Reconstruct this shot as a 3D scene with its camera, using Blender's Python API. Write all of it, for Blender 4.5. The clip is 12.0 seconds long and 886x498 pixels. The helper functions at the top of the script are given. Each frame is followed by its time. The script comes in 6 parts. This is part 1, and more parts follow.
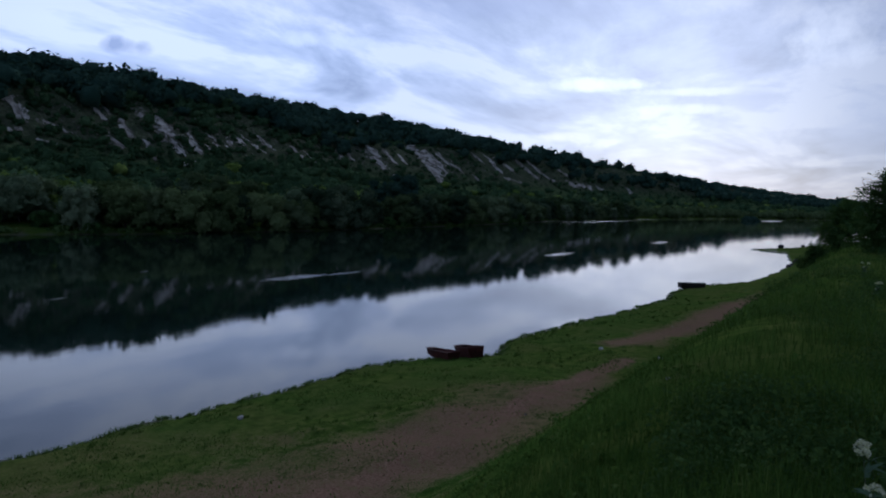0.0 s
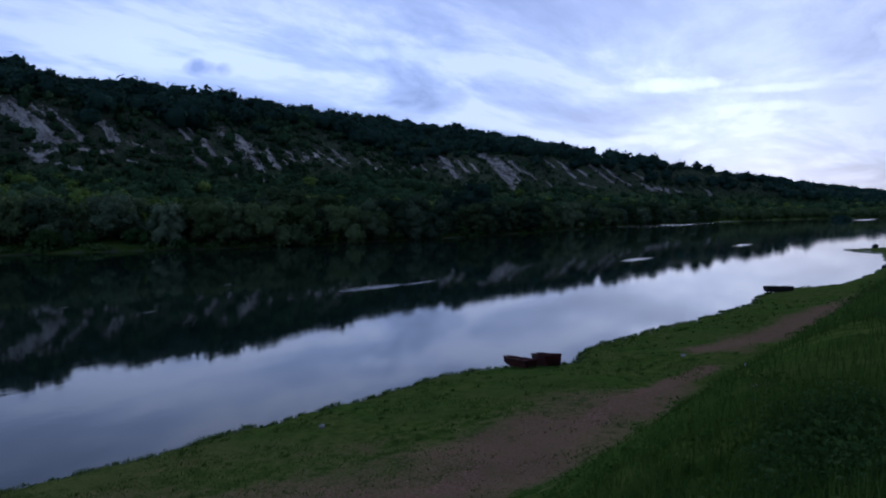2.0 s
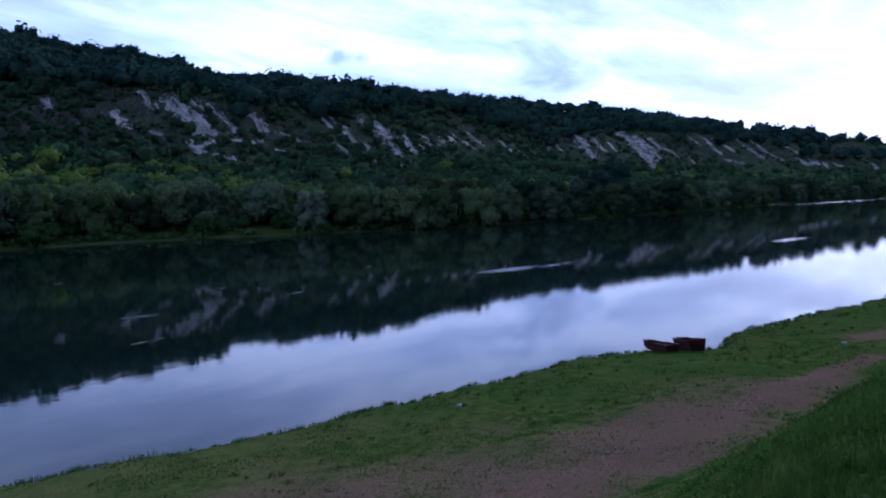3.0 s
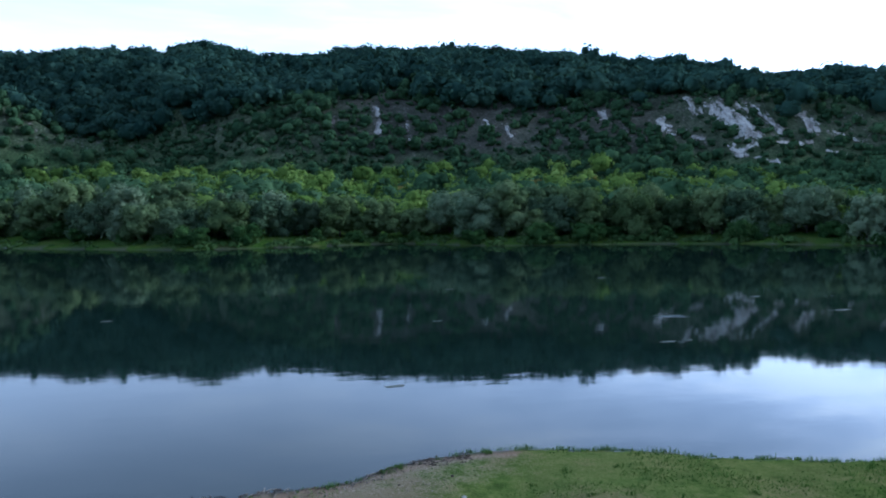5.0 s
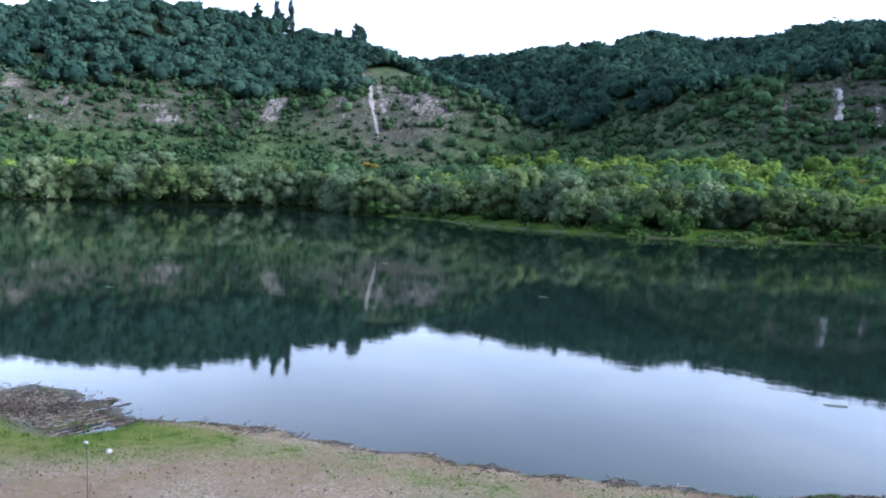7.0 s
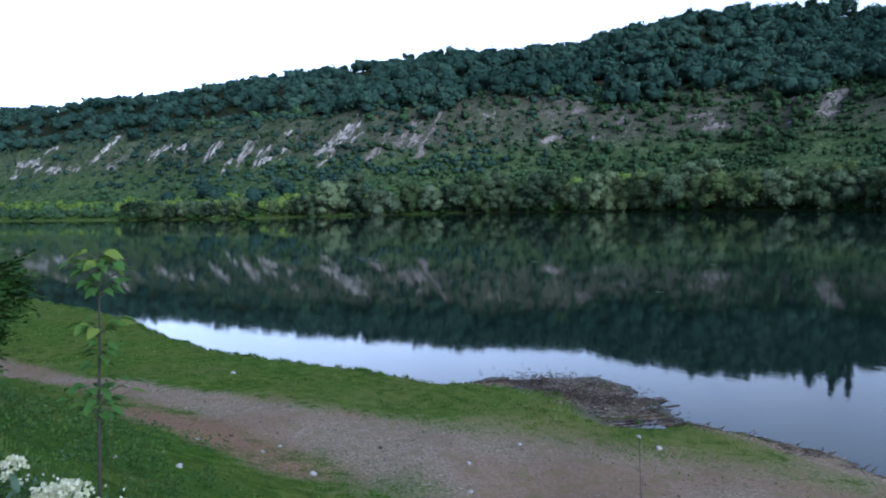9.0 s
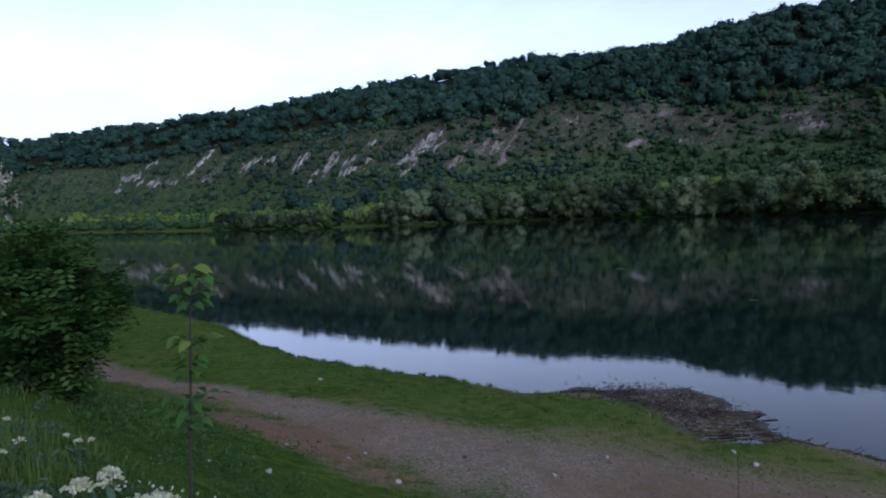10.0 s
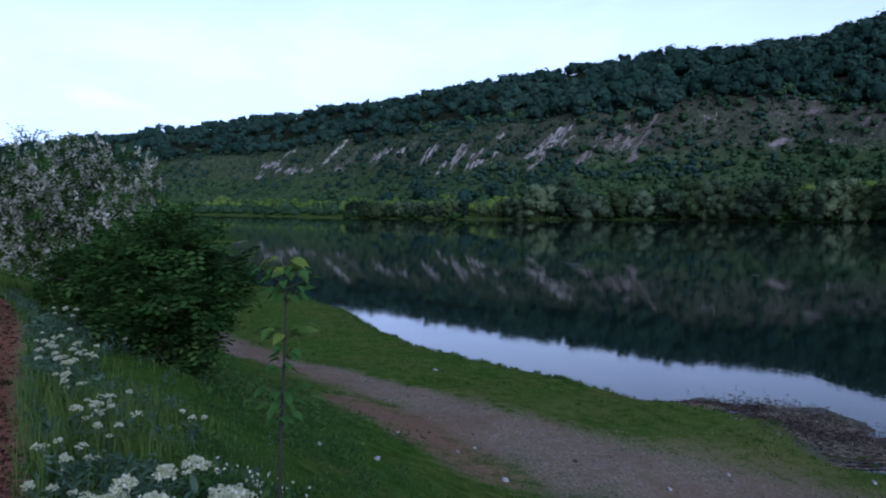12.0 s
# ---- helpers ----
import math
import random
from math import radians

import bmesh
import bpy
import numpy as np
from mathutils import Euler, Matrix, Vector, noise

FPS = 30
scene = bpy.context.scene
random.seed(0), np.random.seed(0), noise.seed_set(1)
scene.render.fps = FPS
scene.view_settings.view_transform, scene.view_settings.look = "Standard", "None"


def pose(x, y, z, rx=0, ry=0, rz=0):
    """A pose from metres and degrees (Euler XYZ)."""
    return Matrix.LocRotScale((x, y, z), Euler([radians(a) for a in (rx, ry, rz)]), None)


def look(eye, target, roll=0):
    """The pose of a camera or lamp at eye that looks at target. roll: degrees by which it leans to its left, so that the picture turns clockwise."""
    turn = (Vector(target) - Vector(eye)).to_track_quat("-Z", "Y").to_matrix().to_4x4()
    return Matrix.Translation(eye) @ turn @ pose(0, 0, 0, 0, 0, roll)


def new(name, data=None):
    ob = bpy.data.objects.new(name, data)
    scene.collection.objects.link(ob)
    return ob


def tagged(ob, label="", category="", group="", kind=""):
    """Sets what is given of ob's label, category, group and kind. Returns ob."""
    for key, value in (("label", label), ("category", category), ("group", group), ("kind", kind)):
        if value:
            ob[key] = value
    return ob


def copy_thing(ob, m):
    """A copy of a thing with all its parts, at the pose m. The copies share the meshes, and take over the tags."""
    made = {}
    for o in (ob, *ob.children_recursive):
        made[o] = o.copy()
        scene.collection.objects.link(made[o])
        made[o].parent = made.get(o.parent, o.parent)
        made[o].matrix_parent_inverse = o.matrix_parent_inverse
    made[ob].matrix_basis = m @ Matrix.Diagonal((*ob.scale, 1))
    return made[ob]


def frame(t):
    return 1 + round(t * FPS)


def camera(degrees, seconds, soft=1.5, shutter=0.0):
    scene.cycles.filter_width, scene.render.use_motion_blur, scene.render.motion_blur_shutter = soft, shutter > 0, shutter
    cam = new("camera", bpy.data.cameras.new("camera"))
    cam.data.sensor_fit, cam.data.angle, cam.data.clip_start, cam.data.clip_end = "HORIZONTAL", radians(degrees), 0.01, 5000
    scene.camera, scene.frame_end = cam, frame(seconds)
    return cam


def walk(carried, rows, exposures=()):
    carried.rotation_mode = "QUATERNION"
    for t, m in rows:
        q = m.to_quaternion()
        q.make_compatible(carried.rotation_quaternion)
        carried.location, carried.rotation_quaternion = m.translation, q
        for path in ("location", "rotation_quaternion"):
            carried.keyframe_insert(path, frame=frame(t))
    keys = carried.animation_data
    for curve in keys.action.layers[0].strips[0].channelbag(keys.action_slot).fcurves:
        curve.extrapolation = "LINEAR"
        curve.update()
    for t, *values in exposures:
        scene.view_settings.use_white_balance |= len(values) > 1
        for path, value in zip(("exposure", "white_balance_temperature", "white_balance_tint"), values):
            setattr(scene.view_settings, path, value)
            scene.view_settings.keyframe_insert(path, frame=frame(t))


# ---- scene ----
EYE_Z = 7.28        # eye above the river's surface; the levee's crest lies 1.6 m below the eye
cam = camera(62.2, 12.0, soft=2.0)


def aim(yaw, pitch, roll, x=0.0, y=0.0, z=EYE_Z):
    """A pose by the compass: yaw to the left from +y (across the river), pitch up, roll as look()."""
    a, p = radians(yaw), radians(pitch)
    ahead = Vector((-math.sin(a) * math.cos(p), math.cos(a) * math.cos(p), math.sin(p)))
    eye = Vector((x, y, z))
    return look(eye, eye + ahead, roll)


PATH = [
    (0, aim(-67.21, -3.65, 1.66, 0.000, 0.000, EYE_Z + 0.000)),
    (0.5, aim(-67.78, -3.46, 1.64, 0.000, 0.000, EYE_Z + 0.000)),
    (1, aim(-67.19, -2.40, -0.43, 0.000, 0.000, EYE_Z + 0.000)),
    (1.5, aim(-63.60, -2.49, -0.21, 0.000, 0.000, EYE_Z + 0.000)),
    (2, aim(-61.41, -3.08, 0.04, 0.000, 0.000, EYE_Z + 0.000)),
    (2.5, aim(-57.06, -3.67, -0.16, 0.000, 0.000, EYE_Z + 0.000)),
    (2.7, aim(-55.09, -3.95, -0.47, 0.000, 0.000, EYE_Z + 0.000)),
    (4.3, aim(-26.64, -4.03, -1.78, 0.000, 0.000, EYE_Z + 0.000)),
    (4.5, aim(-23.87, -3.55, -1.12, 0.000, 0.000, EYE_Z + 0.000)),
    (5, aim(-10.78, -3.64, -0.16, 0.000, 0.000, EYE_Z + 0.000)),
    (5.5, aim(0.00, -4.52, -0.72, 0.000, 0.000, EYE_Z + 0.000)),
    (6, aim(11.29, -4.97, 0.63, 0.000, 0.000, EYE_Z + 0.000)),
    (6.5, aim(15.81, -5.03, 0.65, 0.000, 0.000, EYE_Z + 0.000)),
    (7, aim(21.99, -4.94, 1.74, 0.000, 0.000, EYE_Z + 0.000)),
    (7.5, aim(33.14, -4.45, 0.69, 0.000, 0.000, EYE_Z + 0.000)),
    (7.7, aim(38.17, -4.16, -0.30, 0.000, 0.000, EYE_Z + 0.000)),
    (9.3, aim(64.82, -4.36, -1.33, 0.000, 0.000, EYE_Z + 0.000)),
    (9.5, aim(65.06, -4.15, -1.05, 0.014, -0.023, EYE_Z + 0.001)),
    (10, aim(69.43, -3.56, -2.61, -0.080, 0.030, EYE_Z + 0.022)),
    (10.5, aim(78.93, -3.02, -2.15, -0.180, 0.110, EYE_Z + 0.030)),
    (11, aim(84.84, -2.97, -1.45, -0.220, 0.155, EYE_Z + 0.055)),
    (11.5, aim(82.00, -3.06, -0.25, -0.215, 0.160, EYE_Z + 0.055)),
    (12, aim(79.06, -3.78, -0.65, -0.220, 0.205, EYE_Z + 0.050)),
]
EXPOSURES = [
    (0.0, -1.05, 5250, 12), (1.2, -1.30, 5150, 11), (2.0, -1.08, 4900, 17), (2.7, -0.60, 4700, 25), (4.3, 0.45, 4650, 7), (5.0, 0.76, 4850, 3), (5.5, 1.20, 4950, 4), (6.5, 1.80, 5500, 9),
    (7.7, 1.74, 5500, 11), (9.3, 0.50, 5080, 9), (10.5, -0.45, 5550, 22), (11.2, -0.62, 5700, 14), (12.0, -0.22, 4900, 16),
]
walk(cam, PATH, EXPOSURES)

# ---------------------------------------------------------------- sky and light
SUN_YAW, SUN_UP = -84.0, 12.0


def nodes_of(owner):
    owner.use_nodes = True
    tree = owner.node_tree
    tree.nodes.clear()
    return tree


def node(tree, kind, inputs=None, **settings):
    n = tree.nodes.new(kind)
    for key, value in settings.items():
        setattr(n, key, value)
    for key, value in (inputs or {}).items():
        if isinstance(value, bpy.types.NodeSocket):
            tree.links.new(value, n.inputs[key])
        else:
            n.inputs[key].default_value = value
    return n


def mth(tree, op, a, b=0.0, c=0.0, clamp=False):
    return node(tree, "ShaderNodeMath", {0: a, 1: b, 2: c}, operation=op, use_clamp=clamp).outputs[0]


def ramp(tree, fac, *stops):
    r = node(tree, "ShaderNodeValToRGB", {"Fac": fac})
    e = r.color_ramp.elements
    while len(e) < len(stops):
        e.new(0.5)
    for k, (p, c) in enumerate(stops):
        e[k].position = p
        e[k].color = (*c, 1.0) if len(c) == 3 else c
    return r.outputs[0]


def grey(v):
    return (v, v, v)


def mix(tree, fac, a, b, how="MIX"):
    m = node(tree, "ShaderNodeMix", {0: fac, 6: a, 7: b}, data_type="RGBA", blend_type=how)
    return m.outputs[2]


def noise_tex(tree, vec, scale, detail=4.0, rough=0.55, out=0, distort=0.0):
    n = node(tree, "ShaderNodeTexNoise", {"Scale": scale, "Detail": detail, "Roughness": rough, "Distortion": distort})
    if vec is not None:
        tree.links.new(vec, n.inputs["Vector"])
    return n.outputs[out]


def rgba(r, g, b):
    return (r, g, b, 1.0)


world = bpy.data.worlds.new("dusk_sky")
scene.world = world
wt = nodes_of(world)
way = node(wt, "ShaderNodeTexCoord").outputs["Generated"]
sep = node(wt, "ShaderNodeSeparateXYZ", {0: way})
up = mth(wt, "MAXIMUM", sep.outputs[2], 0.0)
sky = node(wt, "ShaderNodeTexSky", sky_type="NISHITA", sun_disc=False, sun_elevation=radians(SUN_UP),
           sun_rotation=radians(-SUN_YAW), air_density=1.0, dust_density=2.0, ozone_density=2.0).outputs[0]
# a flat cloud layer: the direction meets a plane overhead, so the banks crowd together towards the horizon
low = mth(wt, "ADD", up, 0.10)
cu = mth(wt, "DIVIDE", sep.outputs[0], low)
cv = mth(wt, "DIVIDE", sep.outputs[1], low)
plane = node(wt, "ShaderNodeCombineXYZ", {0: mth(wt, "MULTIPLY", cu, 0.55), 1: cv, 2: 0.0}).outputs[0]
banks = noise_tex(wt, plane, 1.25, 7.0, 0.60, distort=0.5)
wisps = noise_tex(wt, plane, 3.4, 5.0, 0.6)
lump = mth(wt, "ADD", mth(wt, "MULTIPLY", banks, 0.75), mth(wt, "MULTIPLY", wisps, 0.25))
cloud = ramp(wt, lump, (0.38, (0.42, 0.48, 0.65)), (0.45, (0.58, 0.65, 0.83)), (0.51, (0.75, 0.81, 1.00)), (0.57, (1.02, 1.04, 1.14)))
# the cloud glows towards the low sun behind it and thins to a smooth pale veil on the other side
sun_dir = Vector((-math.sin(radians(SUN_YAW)), math.cos(radians(SUN_YAW)), 0.20)).normalized()
toward = node(wt, "ShaderNodeVectorMath", {0: way, 1: sun_dir}, operation="DOT_PRODUCT").outputs["Value"]
veil = ramp(wt, mth(wt, "MULTIPLY_ADD", toward, 0.5, 0.5), (0.15, grey(0.86)), (0.55, grey(0.78)), (0.78, grey(0.30)), (0.95, grey(0.0)))
pale = ramp(wt, up, (0.0, (0.80, 0.87, 1.04)), (0.22, (0.80, 0.87, 1.04)), (0.38, (0.62, 0.70, 0.86)), (0.65, (0.54, 0.61, 0.76)))
veiled = mix(wt, veil, cloud, pale)
# single clouds: azimuth, height over the horizon, half width, half height, colour, weight
CLOUDLETS = [(-44.0, 0.180, 0.034, 0.012, rgba(0.34, 0.41, 0.62), 0.8), (103.9, 0.130, 0.036, 0.016, rgba(0.96, 1.0, 1.1), 0.55),
             (-78.7, 0.160, 0.085, 0.010, rgba(1.36, 1.36, 1.42), 0.85), (-86.0, 0.150, 0.12, 0.006, rgba(1.28, 1.28, 1.36), 0.7), (-84.5, 0.128, 0.08, 0.007, rgba(1.22, 1.22, 1.32), 0.7),
             (-58.4, 0.209, 0.07, 0.012, rgba(1.02, 1.06, 1.22), 0.7), (-66.0, 0.180, 0.09, 0.008, rgba(0.98, 1.02, 1.2), 0.5), (-94.5, 0.205, 0.05, 0.045, rgba(1.40, 1.40, 1.46), 0.8), (-75.7, 0.092, 0.035, 0.008, rgba(1.30, 1.24, 1.28), 0.7),
             (-62.3, 0.150, 0.026, 0.009, rgba(0.62, 0.68, 0.88), 0.6), (-89.5, 0.140, 0.034, 0.016, rgba(0.66, 0.72, 0.94), 0.75), (-97.0, 0.100, 0.06, 0.05, rgba(0.74, 0.82, 1.06), 0.6),
             (-70.0, 0.262, 0.20, 0.020, rgba(0.62, 0.68, 0.92), 0.55), (-84.0, 0.195, 0.10, 0.014, rgba(0.70, 0.76, 1.0), 0.6), (-50.0, 0.150, 0.12, 0.020, rgba(0.70, 0.76, 0.98), 0.4)]
frayed = mth(wt, "MULTIPLY", mth(wt, "SUBTRACT", noise_tex(wt, way, 26.0, 5.0, 0.6), 0.5), 2.6)
for az, el, wide, high, tone, weight in CLOUDLETS:
    ahead = Vector((-math.sin(radians(az)), math.cos(radians(az)), el)).normalized()
    side = Vector((math.cos(radians(az)), math.sin(radians(az)), 0.0))
    over = side.cross(ahead)
    depth = node(wt, "ShaderNodeVectorMath", {0: way, 1: ahead}, operation="DOT_PRODUCT").outputs["Value"]
    u = mth(wt, "DIVIDE", node(wt, "ShaderNodeVectorMath", {0: way, 1: side}, operation="DOT_PRODUCT").outputs["Value"], wide)
    v = mth(wt, "DIVIDE", node(wt, "ShaderNodeVectorMath", {0: way, 1: over}, operation="DOT_PRODUCT").outputs["Value"], high)
    r2 = mth(wt, "ADD", mth(wt, "ADD", mth(wt, "MULTIPLY", u, u), mth(wt, "MULTIPLY", v, v)), frayed)
    inside = mth(wt, "MULTIPLY", ramp(wt, r2, (0.0, grey(1.0)), (1.0, grey(0.0))), mth(wt, "GREATER_THAN", depth, 0.5))
    veiled = mix(wt, mth(wt, "MULTIPLY", inside, weight), veiled, tone)
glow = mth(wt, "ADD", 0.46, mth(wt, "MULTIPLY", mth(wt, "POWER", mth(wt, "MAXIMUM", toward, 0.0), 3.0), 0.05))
# overhead, out of view, the sky is dimmed to lower the light on the ground
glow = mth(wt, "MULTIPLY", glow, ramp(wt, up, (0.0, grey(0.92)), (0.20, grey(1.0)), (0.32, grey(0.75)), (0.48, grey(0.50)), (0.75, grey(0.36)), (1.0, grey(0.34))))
# the sky behind the near bank, out of view, is dimmed to darken the hill
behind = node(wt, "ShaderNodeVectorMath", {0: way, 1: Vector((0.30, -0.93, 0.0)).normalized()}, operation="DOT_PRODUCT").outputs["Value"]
dim_behind = ramp(wt, mth(wt, "MULTIPLY_ADD", behind, 0.5, 0.5), (0.58, grey(1.0)), (0.76, grey(0.45)), (0.92, grey(0.22)))
glow = mth(wt, "MULTIPLY", glow, dim_behind)
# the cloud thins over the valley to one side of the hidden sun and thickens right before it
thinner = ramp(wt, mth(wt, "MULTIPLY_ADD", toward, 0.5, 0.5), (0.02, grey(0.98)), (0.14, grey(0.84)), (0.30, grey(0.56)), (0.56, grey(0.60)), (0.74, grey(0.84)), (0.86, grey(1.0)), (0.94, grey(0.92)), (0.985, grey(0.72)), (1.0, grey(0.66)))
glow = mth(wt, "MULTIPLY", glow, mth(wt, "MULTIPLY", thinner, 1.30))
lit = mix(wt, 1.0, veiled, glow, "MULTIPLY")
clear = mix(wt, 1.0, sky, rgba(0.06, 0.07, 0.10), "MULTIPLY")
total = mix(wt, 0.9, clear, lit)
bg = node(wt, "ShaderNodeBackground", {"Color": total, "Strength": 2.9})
node(wt, "ShaderNodeOutputWorld", {"Surface": bg.outputs[0]})

sun = new("sun", bpy.data.lights.new("sun", "SUN"))
sun.data.energy, sun.data.angle, sun.data.color = 1.5, radians(28), (1.0, 0.95, 0.92)
a = radians(SUN_YAW)
sun.matrix_world = look((0, 0, 60), (math.sin(a) * 100, -math.cos(a) * 100, 60 - 100 * math.tan(radians(24))))

# ---------------------------------------------------------------- materials
def material(name):
    m = bpy.data.materials.new(name)
    t = nodes_of(m)
    out = node(t, "ShaderNodeOutputMaterial")
    bsdf = node(t, "ShaderNodeBsdfPrincipled")
    t.links.new(bsdf.outputs[0], out.inputs[0])
    return m, t, bsdf


def put(t, bsdf, **inputs):
    for key, value in inputs.items():
        key = key.replace("_", " ")
        if isinstance(value, bpy.types.NodeSocket):
            t.links.new(value, bsdf.inputs[key])
        else:
            bsdf.inputs[key].default_value = value


def bump(t, height, strength=0.4, distance=0.05):
    return node(t, "ShaderNodeBump", {"Height": height, "Strength": strength, "Distance": distance}).outputs[0]


def world_pos(t):
    return node(t, "ShaderNodeNewGeometry").outputs["Position"]


def attr(t, name, out="Fac"):
    return node(t, "ShaderNodeAttribute", attribute_name=name).outputs[out]


STREAK = [((-179, 329), (-167, 315), 0.6), ((-167, 315), (-148, 281), 1), ((-148, 281), (-138, 268), 0.7)]   # from, to, half width
SLICKS = [(57, 38.5, 5.5, 1.3), (63, 37, 4.0, 0.5), (108, 26.5, 6.5, 1.5), (162, 18, 7, 1.4), (365, 69, 85, 6.0), (615, -14, 60, 9.0), (23, 43, 1.6, 0.7), (-78, 30, 7, 0.5)]


def water_material():
    m, t, b = material("river_water")
    p = world_pos(t)
    long = node(t, "ShaderNodeMapping", {"Vector": p, "Scale": (0.35, 1.0, 1.0)}).outputs[0]
    fine = noise_tex(t, long, 1.1, 3.0, 0.5)
    broad = noise_tex(t, long, 0.16, 2.0, 0.5)
    calm = ramp(t, noise_tex(t, node(t, "ShaderNodeMapping", {"Vector": p, "Scale": (0.016, 0.05, 1.0)}).outputs[0], 1.0, 3.0, 0.5), (0.45, grey(0.25)), (0.62, grey(1.0)))
    # small gusts ruffle the surface in a few long patches
    sp = node(t, "ShaderNodeSeparateXYZ", {0: p})
    ruffle = 0.0
    ragged = mth(t, "MULTIPLY", noise_tex(t, long, 0.9, 4.0, 0.6), 1.6)
    for x, y, w, h in SLICKS:
        u = mth(t, "DIVIDE", mth(t, "SUBTRACT", sp.outputs[0], float(x)), float(w))
        v = mth(t, "DIVIDE", mth(t, "SUBTRACT", mth(t, "ADD", sp.outputs[1], mth(t, "MULTIPLY", mth(t, "SUBTRACT", sp.outputs[0], float(x)), 0.12)), float(y)), float(h))
        r2 = mth(t, "ADD", mth(t, "MULTIPLY", u, u), mth(t, "MULTIPLY", v, v))
        ruffle = mth(t, "MAXIMUM", ruffle, mth(t, "SUBTRACT", 1.6, mth(t, "ADD", r2, ragged), clamp=True))
    chop = mth(t, "MULTIPLY", noise_tex(t, p, 5.0, 3.0, 0.6), mth(t, "MULTIPLY", ruffle, 15.0))
    small = noise_tex(t, p, 3.2, 2.0, 0.5)
    h = mth(t, "ADD", mth(t, "ADD", mth(t, "MULTIPLY", fine, mth(t, "MULTIPLY_ADD", calm, 0.5, 0.4)), mth(t, "MULTIPLY_ADD", broad, 1.6, mth(t, "MULTIPLY", small, 0.32))), chop)
    put(t, b, Base_Color=rgba(0.009, 0.019, 0.014), Roughness=mth(t, "MULTIPLY_ADD", ruffle, 0.20, 0.03), IOR=1.36, Normal=bump(t, h, 0.05, 0.06))
    return m


def ground_material():
    m, t, b = material("river_bank_ground")
    p = world_pos(t)
    soil, scar, wet, hill = attr(t, "soil"), attr(t, "scar"), attr(t, "wet"), attr(t, "hill")
    n1, n2, n3, n4 = noise_tex(t, p, 0.35), noise_tex(t, p, 2.2, 6.0, 0.65), noise_tex(t, p, 14.0, 4.0, 0.65), noise_tex(t, p, 60.0, 3.0, 0.6)
    grass = ramp(t, n2, (0.32, (0.026, 0.058, 0.010)), (0.5, (0.068, 0.120, 0.019)), (0.68, (0.132, 0.165, 0.036)))
    grass = mix(t, ramp(t, n1, (0.42, grey(0.0)), (0.68, grey(0.6))), grass, rgba(0.105, 0.118, 0.032))
    lush = noise_tex(t, p, 0.22, 3.0, 0.5)
    grass = mix(t, ramp(t, lush, (0.42, grey(0.0)), (0.60, grey(0.55))), grass, ramp(t, n3, (0.3, (0.030, 0.078, 0.012)), (0.7, (0.085, 0.160, 0.028))))
    flat_dry = attr(t, "dry")
    grass = mix(t, mth(t, "MULTIPLY", flat_dry, ramp(t, mth(t, "ADD", mth(t, "MULTIPLY", n1, 0.5), mth(t, "MULTIPLY", n2, 0.5)), (0.38, grey(0.25)), (0.62, grey(1.0)))), grass, ramp(t, n3, (0.3, (0.105, 0.125, 0.030)), (0.7, (0.225, 0.215, 0.080))))
    dirt = ramp(t, n3, (0.3, (0.150, 0.104, 0.072)), (0.5, (0.270, 0.212, 0.158)), (0.7, (0.43, 0.355, 0.275)))
    dirt = mix(t, ramp(t, n4, (0.60, grey(0.0)), (0.70, grey(0.7))), dirt, rgba(0.36, 0.33, 0.31))
    red = attr(t, "path")
    warm = attr(t, "warm")
    dirt = mix(t, mth(t, "MULTIPLY", warm, 0.9), dirt, ramp(t, n3, (0.3, (0.130, 0.066, 0.040)), (0.7, (0.35, 0.220, 0.150))))
    dirt = mix(t, red, dirt, mix(t, n3, rgba(0.090, 0.038, 0.021), rgba(0.40, 0.180, 0.105)))
    dirt = mix(t, ramp(t, n1, (0.4, grey(0.0)), (0.62, grey(0.65))), dirt, rgba(0.205, 0.135, 0.085))
    # thin dead grass mats the soil in places
    straw = mth(t, "MULTIPLY", ramp(t, n2, (0.50, grey(0.0)), (0.60, grey(1.0))), ramp(t, n3, (0.42, grey(0.0)), (0.58, grey(0.8))))
    dirt = mix(t, mth(t, "MULTIPLY", straw, mth(t, "SUBTRACT", 1.0, red)), dirt, ramp(t, n4, (0.35, (0.11, 0.125, 0.040)), (0.65, (0.23, 0.20, 0.095))))
    edge = mth(t, "ADD", soil, mth(t, "MULTIPLY", mth(t, "SUBTRACT", mth(t, "ADD", mth(t, "MULTIPLY", n1, 0.4), mth(t, "ADD", mth(t, "MULTIPLY", n2, 0.35), mth(t, "MULTIPLY", n3, 0.25))), 0.5), 3.2))
    near = mix(t, ramp(t, edge, (0.22, grey(0.0)), (0.74, grey(1.0))), grass, dirt)
    near = mix(t, mth(t, "MULTIPLY", wet, ramp(t, n2, (0.35, grey(0.5)), (0.6, grey(1.0)))), near, rgba(0.072, 0.058, 0.048))
    # the far slope: dry turf and shrub litter, with bare limestone and scree in streaks down the hill
    s1 = noise_tex(t, p, 0.045, 5.0, 0.6)
    s2 = noise_tex(t, p, 0.22, 6.0, 0.68)
    fall = node(t, "ShaderNodeMapping", {"Vector": p, "Scale": (1.0, 0.28, 0.5)}).outputs[0]
    s4 = noise_tex(t, fall, 0.62, 6.0, 0.72)
    s3 = noise_tex(t, p, 1.1, 4.0, 0.6)
    turf = ramp(t, s2, (0.32, (0.038, 0.070, 0.026)), (0.5, (0.080, 0.124, 0.050)), (0.66, (0.128, 0.170, 0.078)))
